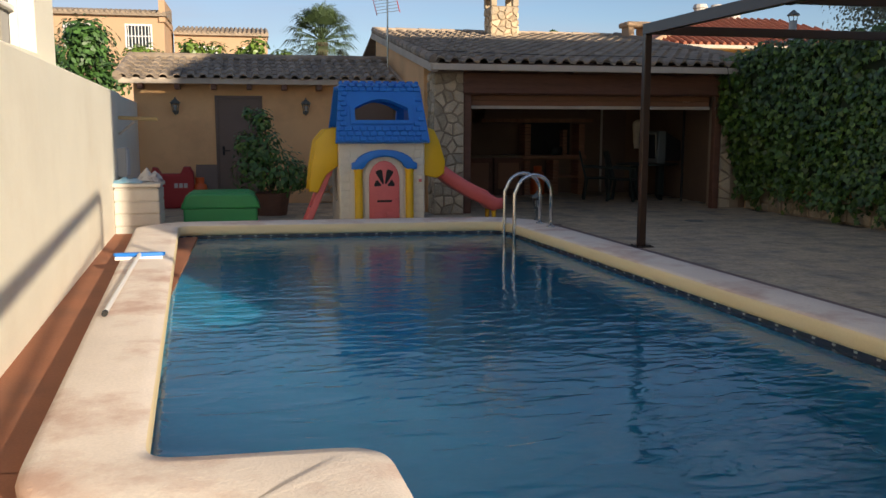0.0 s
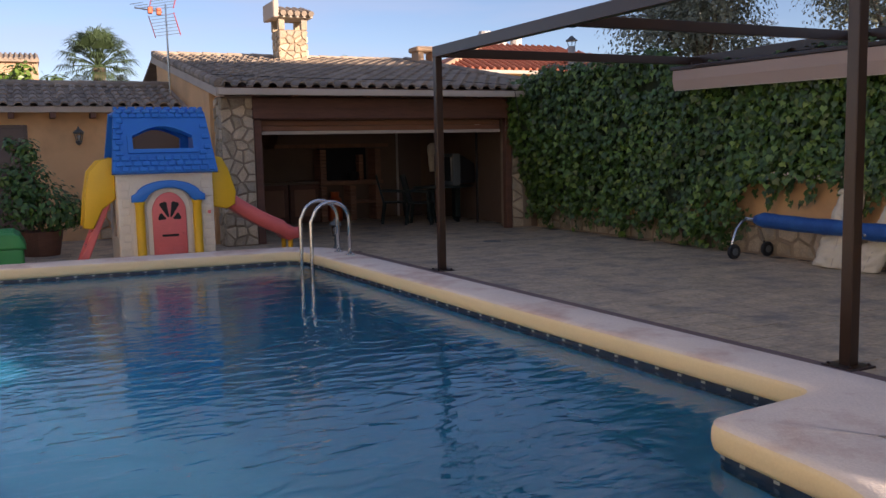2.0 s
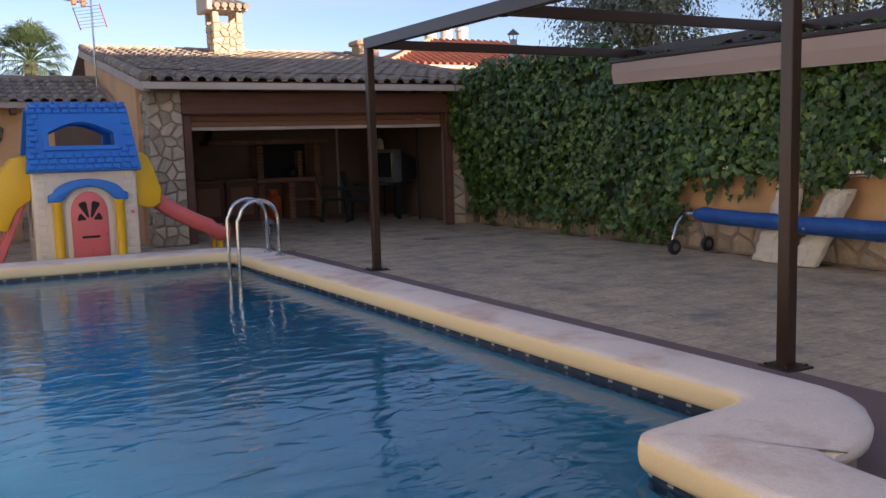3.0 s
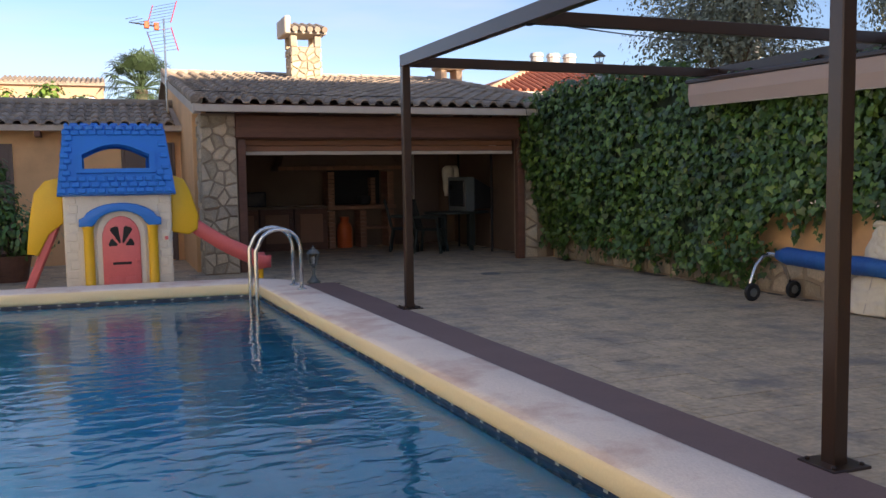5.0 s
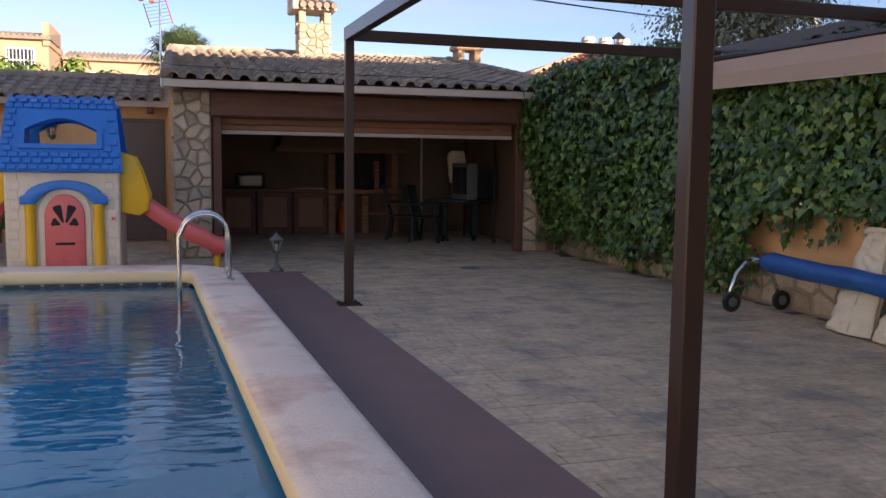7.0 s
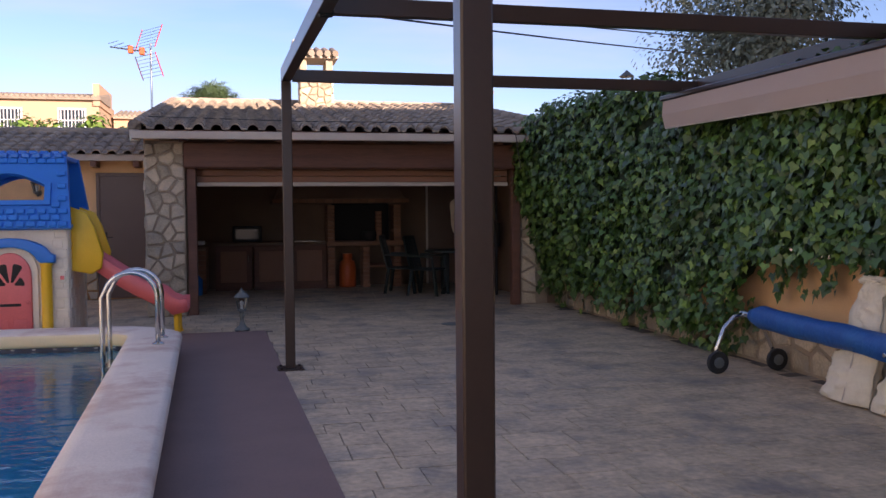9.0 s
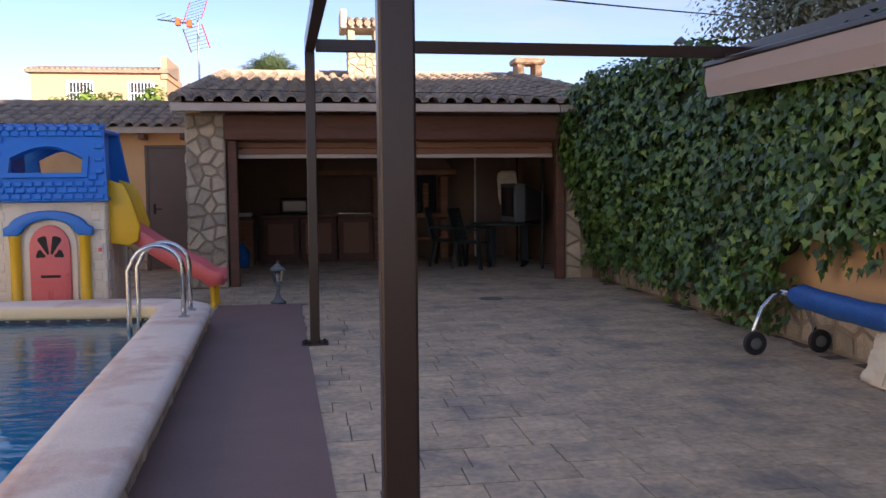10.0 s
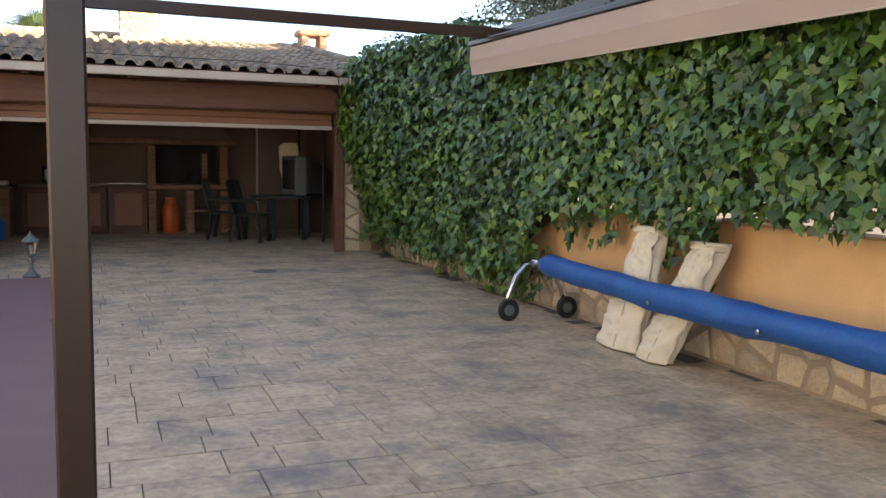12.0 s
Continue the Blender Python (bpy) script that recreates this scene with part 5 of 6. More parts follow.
pot = thing("potted_citrus", "bushy citrus tree in a low wooden tub", "potted plant", (0.95, 14.3, 0))
part("tub", lathe([(0.24, 0.0), (0.30, 0.34), (0.31, 0.36), (0.27, 0.36)], 18), M_WOOD, pot, "brown tub")
part("soil", lathe([(0.02, 0.33), (0.275, 0.335)], 18), M_EARTH, pot)
part("trunk", tube([(0, 0, 0.3), (0.02, 0, 0.6), (-0.02, 0, 1.0), (-0.1, 0, 1.55)], [0.03, 0.026, 0.02, 0.008], 8), M_BARK, pot)
rngp = np.random.default_rng(12)
pc, pu = [], []
for cxx, czz, rad_, nn in ((0.15, 0.70, 0.40, 700), (-0.25, 0.75, 0.38, 600), (-0.12, 1.1, 0.34, 500), (-0.12, 1.5, 0.20, 220), (0.4, 0.62, 0.26, 300), (-0.4, 1.15, 0.2, 160), (-0.32, 1.62, 0.1, 50)):
    d = rngp.normal(size=(nn, 3))
    d /= np.linalg.norm(d, axis=1, keepdims=True)
    pc.append(d * rad_ * rngp.uniform(0.45, 1.1, (nn, 1)) + np.array([cxx, 0, czz]))
    pu.append(d + np.array([0, 0, 0.5]))
leaf_cloud("leaves", np.concatenate(pc), np.concatenate(pu), rngp.uniform(0.05, 0.11, sum(len(a) for a in pc)), [M_BUSH, M_LEAF2], pot, "plain", "", 12)
for h in ((-0.25, 0.1, 0.85), (0.15, -0.1, 0.8), (-0.4, 0, 1.2), (0.4, 0, 0.7), (-0.3, 0, 1.6)):
    part("branch", tube([(0.01, 0, 0.55), (h[0] * 0.5, h[1], (0.55 + h[2]) / 2), h], [0.015, 0.01, 0.004], 6), M_BARK, pot)

redcar = thing("red_crate", "red plastic ride-on crate with pale lettering marks", "toy", (-0.68, 15.9, 0))
outl = [(-0.36, 0.0), (-0.36, 0.62), (-0.33, 0.72), (-0.26, 0.70), (-0.20, 0.60), (0.12, 0.60), (0.18, 0.72), (0.28, 0.72), (0.34, 0.62), (0.36, 0.0)]
part("body", extrude(outl, 0.3, None, Matrix.Translation((0, -0.15, 0)), 0.025), M_REDP, redcar)
for k in range(3):
    part("mark", box(0.02 + k * 0.08, 0.08 + k * 0.08, -0.157, -0.148, 0.36, 0.44, 0.002), M_PALEBOX, redcar, "pale lettering mark")
gasb = thing("gas_bottle", "orange gas bottle beside the shed door", "gas bottle", (-0.24, 15.9, 0))
GASP = [(0.12, 0.0), (0.13, 0.02), (0.13, 0.32), (0.11, 0.40), (0.05, 0.44), (0.05, 0.5), (0.03, 0.51)]
part("body", lathe(GASP, 18), M_GAS, gasb, smooth=True)
part("collar", lathe([(0.075, 0.43), (0.08, 0.53), (0.07, 0.53)], 14), M_GAS, gasb)
board = tagged(part("leaning_board", box(-0.33, 0.05, 0, 0.03, 0, 0.74, 0.006, None, Matrix.Translation((0, 16.33, 0)) @ pose(0, 0, 0, -9, 0, 0)), M_DOOR), "grey board leaning against the orange shed wall", "board")

broom = thing("pool_brush", "blue pool brush on a white pole lying on the coping", "pool brush")
bm = bmesh.new()
outl = [(-0.22, -0.02), (-0.20, 0.02), (-0.1, 0.035), (0, 0.05), (0.1, 0.035), (0.20, 0.02), (0.22, -0.02), (0.1, -0.03), (-0.1, -0.03)]
part("head", extrude(outl, 0.035, None, Matrix.Translation((-0.34, 8.0, 0.262)) @ pose(0, 0, 0, 90, 0, 0), 0.008), M_BLUEP, broom, "blue brush head")
part("bristles", box(-0.54, -0.14, 7.96, 8.01, 0.235, 0.265, 0.004), M_WHITE, broom)
part("pole", tube([(-0.33, 7.96, 0.285), (-0.28, 6.4, 0.27), (-0.25, 5.55, 0.264)], 0.016, 10), M_WHITE, broom, "white pole")
part("pole_end", tube([(-0.25, 5.55, 0.264), (-0.248, 5.50, 0.264)], 0.018, 10), M_BLACK, broom)

arm = thing("wall_bracket", "yellowish wooden bracket arm on the white wall", "bracket", (-1.05, 12.3, 1.52))
part("arm", beam((0, 0, 0), (0.50, 0, -0.02), 0.05, 0.05, 0.008), material("raw_pine", (0.55, 0.36, 0.15), 0.7, spread=(0.3, 4, 4)), arm)
part("brace", beam((0, 0, -0.22), (0.24, 0, -0.02), 0.03, 0.03, 0.004), M_EAVE, arm)
meter = thing("meter_box", "white meter box on the white wall", "meter box", (-1.045, 12.2, 0.75))
part("case", box(-0.02, 0.10, -0.16, 0.16, 0, 0.38, 0.012, seg=2), M_PALEBOX, meter)
part("cover", box(0.098, 0.115, -0.14, 0.14, 0.02, 0.36, 0.008), M_WHITE, meter)
part("conduit", tube([(0.03, 0, 0), (0.03, 0, -0.4)], 0.02, 8), M_PALEBOX, meter)

# ---- inside the porch ----
def base_cabinet(x0, x1, label):
    c = thing("base_cabinet", label, "cabinet", (x0, 17.42, 0), group="kitchen units of the porch")
    w = x1 - x0
    part("body", box(0.0, w, 0.02, 0.5, 0.0, 0.78), M_WOOD, c)
    d = part("door", box(0.015, w - 0.015, 0.0, 0.02, 0.06, 0.76, 0.005), M_WOOD, c)
    part("door_panel", box(0.09, w - 0.09, -0.008, 0.004, 0.14, 0.68, 0.006), M_SHUTTER, d)
    part("handle", tube([(w - 0.06, -0.002, 0.5), (w - 0.06, -0.03, 0.5), (w - 0.06, -0.03, 0.6), (w - 0.06, -0.002, 0.6)], 0.006, 6), M_STEEL, d)
for x0 in (4.25, 4.9, 5.55):
    base_cabinet(x0, x0 + 0.62, "dark brown kitchen base unit in the porch")
tagged(part("worktop", box(4.2, 6.18, 17.38, 17.94, 0.785, 0.83, 0.008), M_INT), "dark worktop along the porch wall", "worktop")
tagged(part("tray", box(5.55, 6.1, 17.42, 17.7, 0.834, 0.85, 0.006), M_STEEL), "steel tray on the worktop", "tray")
tv0 = thing("radio_box", "black appliance on the dark worktop", "appliance", (4.55, 17.6, 0.834))
part("case", box(0, 0.5, 0, 0.25, 0, 0.28, 0.02, seg=2), M_RUBBER, tv0)
part("panel", box(0.05, 0.45, -0.006, 0.002, 0.05, 0.23, 0.003), M_DARKGLASS, tv0)
bq = thing("brick_counter", "small brick counter at the porch side", "counter", (3.70, 16.9, 0))
part("core", box(0.01, 0.42, 0.01, 0.99, 0, 0.76), M_MORTAR, bq)
part("top", box(-0.02, 0.46, -0.04, 1.0, 0.76, 0.81, 0.008), M_INT, bq)
sink = thing("tray", "white tray on the brick counter", "tray", (3.92, 17.1, 0.814))
part("body", box(-0.18, 0.18, -0.12, 0.12, 0, 0.07, 0.02, seg=2), M_WHITE, sink)
jug = thing("water_jug", "blue plastic water jug standing by the brick counter", "jug", (3.95, 16.7, 0))
part("body", lathe([(0.10, 0), (0.12, 0.02), (0.12, 0.26), (0.05, 0.34), (0.03, 0.4)], 16), M_BLUEP, jug, smooth=True)
fp = thing("fireplace", "brick barbecue fireplace with a tapering hood", "fireplace")
brick = bmesh.new()
box(-0.5, 0.5, -0.5, 0.5, -0.5, 0.5, 0.0, brick)
brick_me = bpy.data.meshes.new("brick")
brick.to_mesh(brick_me)
brick.free()
brick_me.materials.append(M_BRICK)
def brick_at(parent, x, y, z, w, d, h):
    ob = new("brick", brick_me)
    ob.parent = parent
    ob.matrix_local = Matrix.Translation((x, y, z)) @ Matrix.Diagonal((w, d, h, 1))
for x in (6.24, 6.86, 7.42):
    for k in range(10):
        brick_at(fp, x, 17.55, 0.04 + k * 0.072, 0.12, 0.44 if k % 2 else 0.43, 0.062)
for k in range(9):
    brick_at(bq, 0.05 + 0.0 * k, 0.0, 0.045 + k * 0.08, 0.10, 0.04, 0.07)
    brick_at(bq, 0.20, 0.0, 0.045 + k * 0.08, 0.17, 0.04, 0.07)
    brick_at(bq, 0.36, 0.0, 0.045 + k * 0.08, 0.12, 0.04, 0.07)
for k in range(9):
    brick_at(fp, 6.24, 17.55, 0.86 + k * 0.072, 0.12, 0.44, 0.062)
    brick_at(fp, 7.42, 17.55, 0.86 + k * 0.072, 0.12, 0.44, 0.062)
for k in range(8):
    brick_at(fp, 7.12, 17.62, 0.82 + k * 0.072, 0.09, 0.2, 0.062)
part("hearth", box(6.16, 7.52, 17.3, 17.95, 0.755, 0.825, 0.006), M_BRICK, fp)
part("shelf", box(6.92, 7.36, 17.36, 17.95, 0.36, 0.40, 0.004), M_BRICK, fp)
part("firebox", box(6.31, 7.35, 17.86, 17.94, 0.83, 1.5), M_BLACK, fp, "black panel at the back of the firebox")
part("mantel", box(5.22, 7.62, 17.26, 17.95, 1.50, 1.585, 0.008), M_INT, fp)
for k in range(16):
    brick_at(fp, 5.30 + k * 0.15, 17.25, 1.543, 0.135, 0.03, 0.065)
bm = bmesh.new()
vs = [bm.verts.new(p) for p in ((5.28, 17.28, 1.59), (7.56, 17.28, 1.59), (7.56, 17.94, 1.59), (5.28, 17.94, 1.59), (5.55, 17.55, 2.35), (7.10, 17.55, 2.35), (7.10, 17.94, 2.35), (5.55, 17.94, 2.35))]
for f in ((0, 1, 5, 4), (1, 2, 6, 5), (2, 3, 7, 6), (3, 0, 4, 7), (4, 5, 6, 7), (3, 2, 1, 0)):
    bm.faces.new([vs[i] for i in f])
part("hood", bm, M_INT, fp)
gas2 = thing("gas_bottle", "orange gas bottle under the fireplace hearth", "gas bottle", (6.55, 17.6, 0))
part("body", lathe([(r * 1.15, z * 1.15) for r, z in GASP], 18), M_GAS, gas2, smooth=True)
part("collar", lathe([(0.085, 0.5), (0.09, 0.6), (0.08, 0.6)], 14), M_GAS, gas2)
potm = thing("cooking_pot", "dark round cooking pot on the hearth", "pot", (6.95, 17.6, 0.828))
part("body", lathe([(0.08, 0), (0.12, 0.02), (0.14, 0.1), (0.13, 0.16), (0.12, 0.17)], 16), M_RUBBER, potm, smooth=True)
cup = thing("utility_door", "tall grey metal panel door standing by the rear wall", "door", (8.08, 17.85, 0))
part("leaf", box(0, 0.55, 0, 0.05, 0, 1.86, 0.006), M_DOOR, cup)
part("edge", box(-0.02, 0.01, -0.012, 0.05, 0, 1.87, 0.004), M_PALEBOX, cup)
tbl = thing("garden_table", "dark green oval resin garden table", "table", (8.25, 15.95, 0))
bm = bmesh.new()
outl = [(0.62 * math.cos(2 * math.pi * k / 28), 0.45 * math.sin(2 * math.pi * k / 28)) for k in range(28)]
part("tabletop", extrude(outl, 0.04, None, Matrix.Translation((0, 0, 0.67)) @ pose(0, 0, 0, 90, 0, 0), 0.01), M_DKGREENP, tbl)
for sx in (-0.28, 0.28):
    l_ = part("leg", box(sx - 0.06, sx + 0.06, -0.08, 0.08, 0.05, 0.66, 0.015), M_DKGREENP, tbl)
    part("foot", extrude([(-0.30, 0.0), (-0.28, 0.03), (-0.06, 0.10), (0.06, 0.10), (0.28, 0.03), (0.30, 0.0)], 0.07, None, Matrix.Translation((sx, 0, 0)) @ pose(0, 0, 0, 0, 0, 70) @ Matrix.Translation((0, -0.035, 0)), 0.008), M_DKGREENP, l_)
tvs = thing("television", "old grey tube television on the garden table", "television", (8.54, 15.95, 0.713))
part("front", box(-0.24, -0.10, -0.27, 0.27, 0.0, 0.48, 0.015, seg=2, m=pose(0, 0, 0, 0, 0, 8)), M_LAMPMETAL, tvs, "pale grey front frame")
part("screen", box(-0.247, -0.232, -0.22, 0.22, 0.07, 0.43, 0.01, m=pose(0, 0, 0, 0, 0, 8)), M_DARKGLASS, tvs, "dark glass screen")
bm = extrude([(-0.25, 0.03), (-0.25, 0.46), (0.25, 0.46), (0.25, 0.03)], 0.36, None, None, 0.02)
for v in bm.verts:
    if v.co.y > 0.2:
        v.co.x *= 0.6
        v.co.z = 0.03 + (v.co.z - 0.03) * 0.7
bmesh.ops.transform(bm, matrix=pose(0, 0, 0, 0, 0, 8) @ Matrix.Translation((-0.10, 0, 0)) @ pose(0, 0, 0, 0, 0, -90), verts=bm.verts[:])
part("back", bm, M_RUBBER, tvs, "black tapering rear case")
tvs.matrix_world = pose(8.54, 15.95, 0.713) @ Matrix.Diagonal((1.25, 1.25, 1.3, 1))
def resin_chair(at, turn):
    c = thing("garden_chair", "dark green resin garden chair with a slatted back", "chair", at, turn, "chairs at the garden table")
    part("seat", box(-0.23, 0.23, -0.22, 0.22, 0.40, 0.43, 0.01), M_DKGREENP, c)
    for sx in (-1, 1):
        for sy in (-1, 1):
            part("leg", beam((sx * 0.25, sy * 0.25, 0.0), (sx * 0.21, sy * 0.19, 0.41), 0.05, 0.04), M_DKGREENP, c)
        part("arm", tube([(sx * 0.25, -0.2, 0.42), (sx * 0.27, -0.18, 0.62), (sx * 0.27, 0.1, 0.64), (sx * 0.24, 0.24, 0.64)], 0.022, 8), M_DKGREENP, c)
        part("back_post", beam((sx * 0.21, 0.21, 0.41), (sx * 0.19, 0.34, 0.93), 0.04, 0.03), M_DKGREENP, c)
    for k in range(5):
        part("slat", beam((-0.15 + k * 0.075, 0.215, 0.43), (-0.14 + k * 0.07, 0.335, 0.9), 0.045, 0.012, 0.002), M_DKGREENP, c)
    part("top_rail", beam((-0.2, 0.34, 0.92), (0.2, 0.34, 0.92), 0.03, 0.07, 0.01), M_DKGREENP, c)
resin_chair((7.30, 16.2, 0), 70)
resin_chair((7.62, 15.65, 0), 55)
coat = thing("hanging_coat", "cream jacket hanging from a porch post", "jacket", (8.46, 16.6, 0.98))
part("hanger_post", tube([(0.12, 0.06, -0.98), (0.12, 0.06, 1.12)], 0.02, 8), M_BLACK, coat)
for sx, wv in ((0.0, 0.25), (0.12, 0.18)):
    bm = bmesh.new()
    cols = []
    for i in range(12):
        u = i / 11
        ring = []
        for j in range(14):
            a = 2 * math.pi * j / 14
            r = (0.75 + 0.25 * math.sin(2.6 * u + 0.4) + 0.06 * math.sin(9 * u)) * (1 + 0.22 * math.cos(3 * a + u * 4)) * (0.55 if i == 11 else 1)
            ring.append(bm.verts.new((sx - 0.1 + wv * 0.5 * r * math.cos(a), 0.05 * r * math.sin(a), 0.58 * u)))
        cols.append(ring)
    for a, b in zip(cols, cols[1:]):
        for j in range(14):
            bm.faces.new((a[j], a[(j + 1) % 14], b[(j + 1) % 14], b[j]))
    bm.faces.new(cols[0][::-1])
    bm.faces.new(cols[-1])
    part("cloth", bm, M_SACK, coat, smooth=True)

light_box = tagged(part("wall_switch", box(8.60, 8.72, 15.20, 15.26, 1.78, 1.90, 0.01), M_WHITE), "white switch box on a dark porch pole", "switch box")
tagged(part("porch_pole", tube([(8.66, 15.29, 0.0), (8.66, 15.29, 2.62)], 0.025, 8), M_BLACK), "thin dark pole inside the porch", "pole")
tagged(part("ledge_pipe", box(3.66, 3.70, 14.9, 15.3, 1.30, 1.62, 0.008), M_SHUTTER), "brown shutter box on the porch side wall", "shutter box")
for a, b in (((9.15, 6.55, 0.943), (9.27, 5.95, 0.975)), ((9.20, 6.2, 0.943), (9.14, 5.6, 0.943))):
    tagged(part("batten", beam(a, b, 0.05, 0.022, 0.003), M_EAVE), "pale wooden batten lying on the wall top", "batten", "battens on the wall")
# ---- cables ----
def cable(name, label, pts, r, sag=0.0):
    n = 24
    out = []
    for a, b in zip(pts, pts[1:]):
        a, b = Vector(a), Vector(b)
        out += [a.lerp(b, k / n) - Vector((0, 0, sag * 4 * (k / n) * (1 - k / n))) for k in range(n)]
    out.append(Vector(pts[-1]))
    tagged(part(name, tube(out, r, 6), M_CABLE if r > 0.004 else M_EAVE), label, "cable")
cable("overhead_cable", "black overhead cable strung across the sky", [(5.25, 7.0, 2.56), (22.0, 24.0, 6.2)], 0.007, 0.15)
cable("overhead_cable", "black overhead cable strung across the sky", [(5.27, 6.9, 2.46), (22.0, 24.0, 5.7)], 0.007, 0.15)
clamp = tagged(part("cable_clamp", box(5.16, 5.25, 6.86, 6.94, 2.43, 2.55, 0.01), M_BLACK), "black cable clamp fixed to the pergola beam", "clamp")
cable("roof_cable", "pale cable lying across the porch roof tiles", [(3.5, 14.4, 2.66), (5.5, 13.9, 2.57), (7.4, 14.0, 2.59), (8.25, 13.3, 2.47), (8.35, 13.27, 2.36), (8.42, 13.26, 1.9)], 0.006, 0.0)

# ---- pieces: stones ----
stone_face(pillar, 0.50, 2.26, Matrix.Translation((0.0, 0.02, 0)), 0.19, 1)
stone_face(pillar, 0.50, 2.26, Matrix.Translation((0.02, 0.5, 0)) @ pose(0, 0, 0, 0, 0, -90), 0.19, 2)
stone_face(pillar_east, 0.24, 1.98, Matrix.Translation((0.0, 0.02, 0)), 0.2, 3)
stone_face(chimney, 0.60, 0.86, Matrix.Translation((0.0, 0.02, CZ)), 0.17, 4)
stone_face(chimney, 0.60, 0.86, Matrix.Translation((0.02, 0.6, CZ)) @ pose(0, 0, 0, 0, 0, -90), 0.17, 5)
stone_face(chimney, 0.60, 0.86, Matrix.Translation((0.6, 0.0, CZ)) @ pose(0, 0, 0, 0, 0, 90), 0.17, 6)
part("plinth_mortar", box(9.112, 9.128, 1.2, 13.8, -0.02, 0.352), M_MORTAR, wall_east)
stone_face(wall_east, 12.6, 0.35, Matrix.Translation((9.112, 13.8, 0)) @ pose(0, 0, 0, 0, 0, -90), 0.27, 7, 0.016, gap=0.04)
stone_face(pool_wall, 7.75, 0.145, Matrix.Translation((4.395, 2.95, 0)) @ pose(0, 0, 0, 0, 0, 90 + math.degrees(math.atan2(0.34, 8.33))), 0.15, 8, 0.02)
porch_low = stone_face(tagged(thing("shed_plinth", "low stone facing at the foot of the shed", "stone facing", (1.9, 16.47, 0))), 1.5 - 0.9, 0.5, Matrix.Translation((0, 0, 0)), 0.2, 9)

# ---- pieces: roof tiles ----
def tile_mesh(name, w, ln, r):
    """One curved roof tile with its flat channel: ridge along y, thick rim at the lower end."""
    bm = bmesh.new()
    sec = [(-w / 2, 0.0), (-w / 2 + 0.02, -0.004)] + [(w * 0.06 - r * math.cos(math.pi * k / 6), r * 0.95 * math.sin(math.pi * k / 6)) for k in range(7)] + [(w / 2, 0.0)]
    lo = [bm.verts.new((x, 0, z + 0.022)) for x, z in sec]
    hi = [bm.verts.new((x * 0.96, ln, z * 0.9)) for x, z in sec]
    un = [bm.verts.new((x, 0.002, z - 0.006)) for x, z in sec]
    for k in range(len(sec) - 1):
        bm.faces.new((lo[k], lo[k + 1], hi[k + 1], hi[k]))
        bm.faces.new((un[k + 1], un[k], lo[k], lo[k + 1])[::-1])
    me = bpy.data.meshes.new(name)
    bm.to_mesh(me)
    bm.free()
    me.materials.append(M_ROOF)
    return me
def tile_roof(parent, m, width, length, pitch, row, limit):
    rng = random.Random(int(width * 100))
    me = tile_mesh("roof_tile", pitch, row * 1.12, pitch * 0.30)
    n, rows_ = int(width / pitch), int(math.ceil(length / row))
    rest = bmesh.new()
    count = 0
    for r in range(rows_):
        for k in range(n):
            mm = m @ Matrix.Translation(((k + 0.5) * pitch + rng.uniform(-0.006, 0.006), r * row - 0.05, rng.uniform(0.0, 0.006))) @ pose(0, 0, 0, rng.uniform(-0.6, 0.6), 0, rng.uniform(-1.2, 1.2))
            if count < limit:
                ob = new("roof_tile", me)
                ob.parent = parent
                ob.matrix_local = mm
                count += 1
            else:
                old = len(rest.verts)
                rest.from_mesh(me)
                rest.verts.ensure_lookup_table()
                bmesh.ops.transform(rest, matrix=mm, verts=rest.verts[old:])
    if len(rest.verts):
        tagged(part("roof_tiles", rest, M_ROOF, parent), kind="stuff")
    else:
        rest.free()
tile_roof(porch_roof, ROOF_M, 5.75, ROOF_L, 0.225, 0.40, 300)
SHED_M = Matrix.Translation((-1.60, 16.12, 2.262)) @ pose(0, 0, 0, 13.5, 0, 0)
tile_roof(shed, SHED_M, 5.15, 2.0, 0.225, 0.40, 300)
def ridge_row(parent, a, b, r, step, name="ridge_tile", mat=M_ROOF):
    a, b = Vector(a), Vector(b)
    n = int((b - a).length / step)
    d = (b - a) / n
    for k in range(n):
        p = a + d * k
        bm = tube([p, p + d * 1.1], [r, r * 0.86], 10)
        part(name, bm, mat, parent)
M_RIDGE = material("pale_mortared_ridge", (0.50, 0.38, 0.27), 0.85, vary=0.3, scale=6, fine=50, bump=0.5, per_piece=0.4)
ridge_row(porch_roof, (3.4, 19.98, 3.55), (9.2, 19.98, 3.55), 0.10, 0.52, mat=M_RIDGE)
ridge_row(porch_roof, (9.22, 13.36, 2.44), (9.22, 19.9, 3.58), 0.085, 0.40, "verge_tile")
ridge_row(porch_roof, (3.44, 13.36, 2.43), (3.44, 19.9, 3.56), 0.085, 0.40, "verge_tile")
ridge_row(shed, (-1.6, 18.05, 2.76), (3.5, 18.05, 2.76), 0.09, 0.42)
ridge_row(shed, (-1.56, 16.1, 2.29), (-1.56, 18.0, 2.76), 0.085, 0.38, "verge_tile")

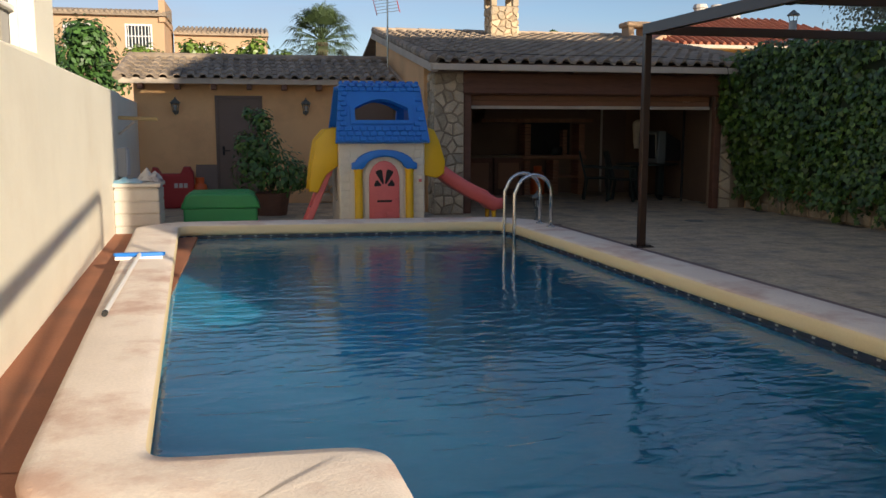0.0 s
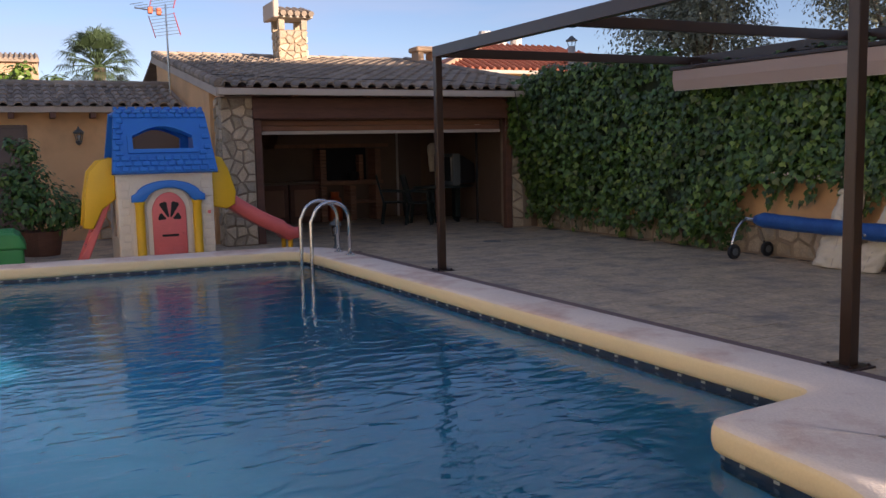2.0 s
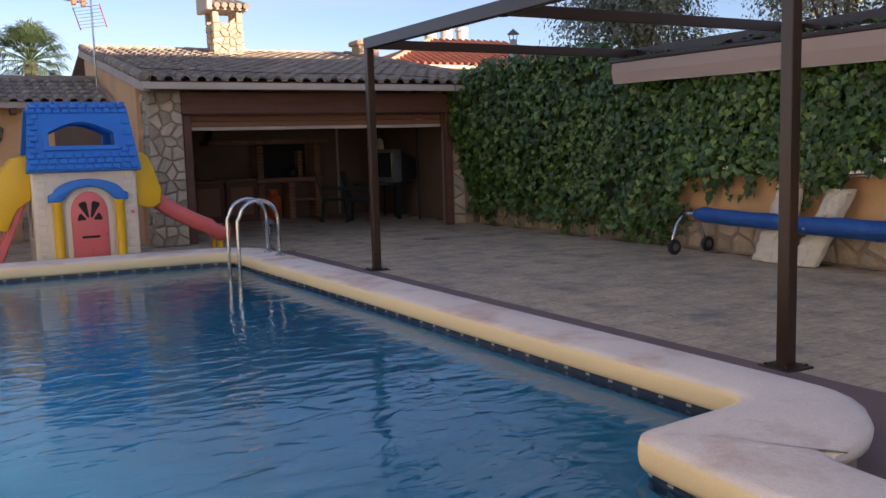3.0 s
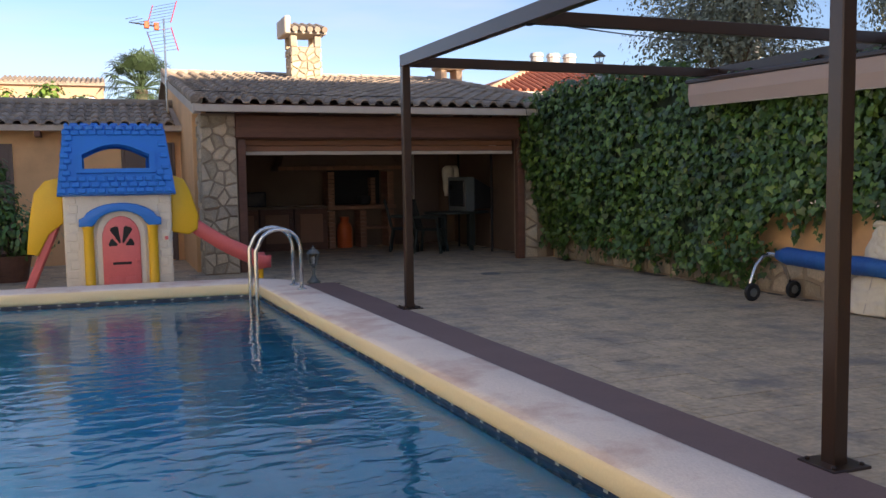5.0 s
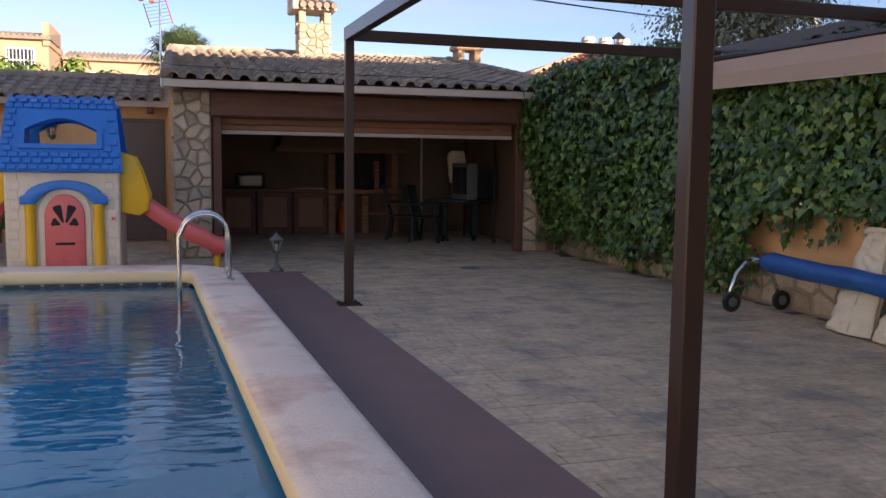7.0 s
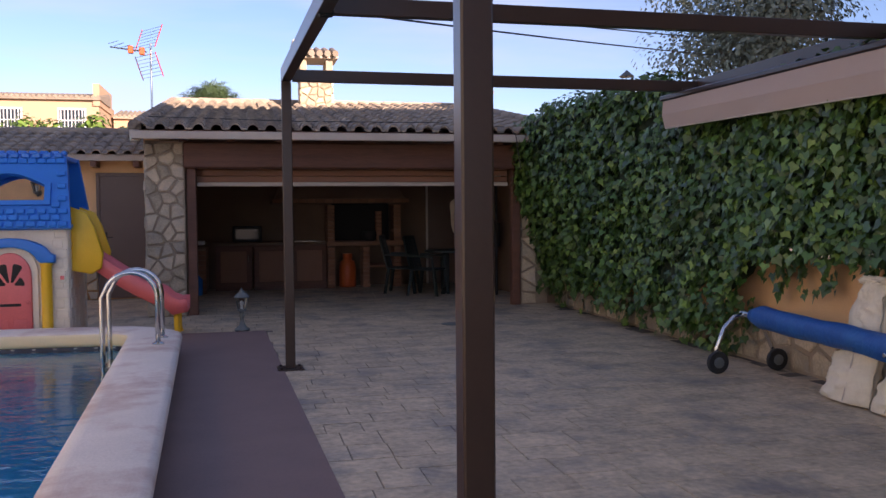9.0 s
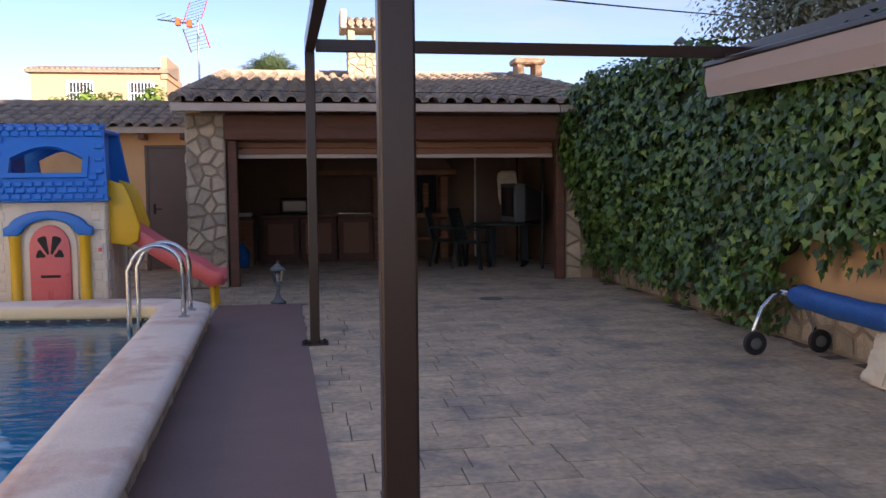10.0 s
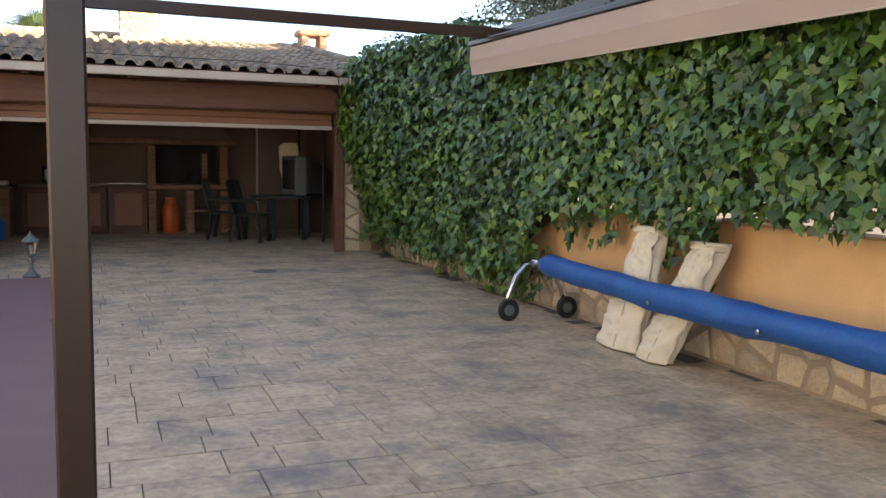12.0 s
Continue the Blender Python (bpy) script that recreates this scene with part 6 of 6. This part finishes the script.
# ---- pieces: mosaic band, patio stones ----
bmw = bmesh.new()
band = offset(POOL, -0.016)
acc = 0
for i, (a, b) in enumerate(zip(band, band[1:] + band[:1])):
    acc += (Vector(b) - Vector(a)).length
    if i % 3 == 0:
        mid = Vector(a).lerp(Vector(b), 0.5)
        d = (Vector(b) - Vector(a)).normalized() * 0.016
        vs = [bmw.verts.new(p) for p in ((mid.x - d.x, mid.y - d.y, 0.097), (mid.x + d.x, mid.y + d.y, 0.097), (mid.x + d.x, mid.y + d.y, 0.112), (mid.x - d.x, mid.y - d.y, 0.112))]
        bmw.faces.new(vs)
mos = tagged(part("mosaic_tile", bmw, M_TILEW, tile_line), kind="stuff")

def paver_mesh(w, d):
    bm = box(-w / 2, w / 2, -d / 2, d / 2, -0.02, 0.0)
    for v in bm.verts:
        if v.co.z > -0.01:
            v.co.x -= math.copysign(0.004, v.co.x)
            v.co.y -= math.copysign(0.004, v.co.y)
        else:
            v.co.x -= math.copysign(0.001, v.co.x)
            v.co.y -= math.copysign(0.001, v.co.y)
    return bm
def pave(x0, x1, y0, y1, seed, skip=None, near=None, limit=0):
    """Stamped ashlar: courses of varied depth, stones of varied length; the stretch near the walk as single pieces."""
    rng = random.Random(seed)
    rest, meshes, count = bmesh.new(), {}, 0
    y = y0
    while y < y1:
        d = rng.choice((0.16, 0.23, 0.23, 0.30))
        x = x0 - rng.uniform(0, 0.3)
        while x < x1:
            w = rng.choice((0.23, 0.30, 0.38, 0.46))
            cxp, cyp = x + w / 2, y + d / 2
            x += w
            if cxp < x0 or cxp > x1 or (skip and skip(cxp, cyp, w)):
                continue
            mm = Matrix.Translation((cxp, cyp, rng.uniform(-0.0015, 0.0015)))
            if near and near(cxp, cyp) and count < limit:
                if (w, d) not in meshes:
                    me = bpy.data.meshes.new("paving_stone")
                    b = paver_mesh(w, d)
                    b.to_mesh(me)
                    b.free()
                    me.materials.append(M_PAVER)
                    meshes[w, d] = me
                ob = new("paving_stone", meshes[w, d])
                ob.parent = patio_bed
                ob.matrix_local = mm
                count += 1
            else:
                b = paver_mesh(w, d)
                bmesh.ops.transform(b, matrix=mm, verts=b.verts[:])
                me = bpy.data.meshes.new("tmp")
                b.to_mesh(me)
                b.free()
                rest.from_mesh(me)
                bpy.data.meshes.remove(me)
        y += d
    tagged(part("paving_stones", rest, M_PAVER, patio_bed), kind="stuff")
def strip_edge(y):
    return 4.955 + (12.0 - y) * 0.0358
pave(4.9, 9.1, -2.2, 12.0, 5, lambda x, y, w: x + w / 2 < strip_edge(y), lambda x, y: 3.6 < y < 9.5, 300)
pave(-1.0, 8.98, 12.02, 17.9, 6, None)
pave(-1.0, 4.05, 11.12, 12.0, 7, None)
pole = thing("utility_pole", "grey utility pole carrying the overhead cables", "pole", (22.0, 24.0, 0))
part("shaft", lathe([(0.13, -0.03), (0.09, 6.3)], 12), M_PALEBOX, pole)
part("crossarm", box(-0.4, 0.4, -0.05, 0.05, 6.1, 6.2, 0.01), M_WOOD, pole)
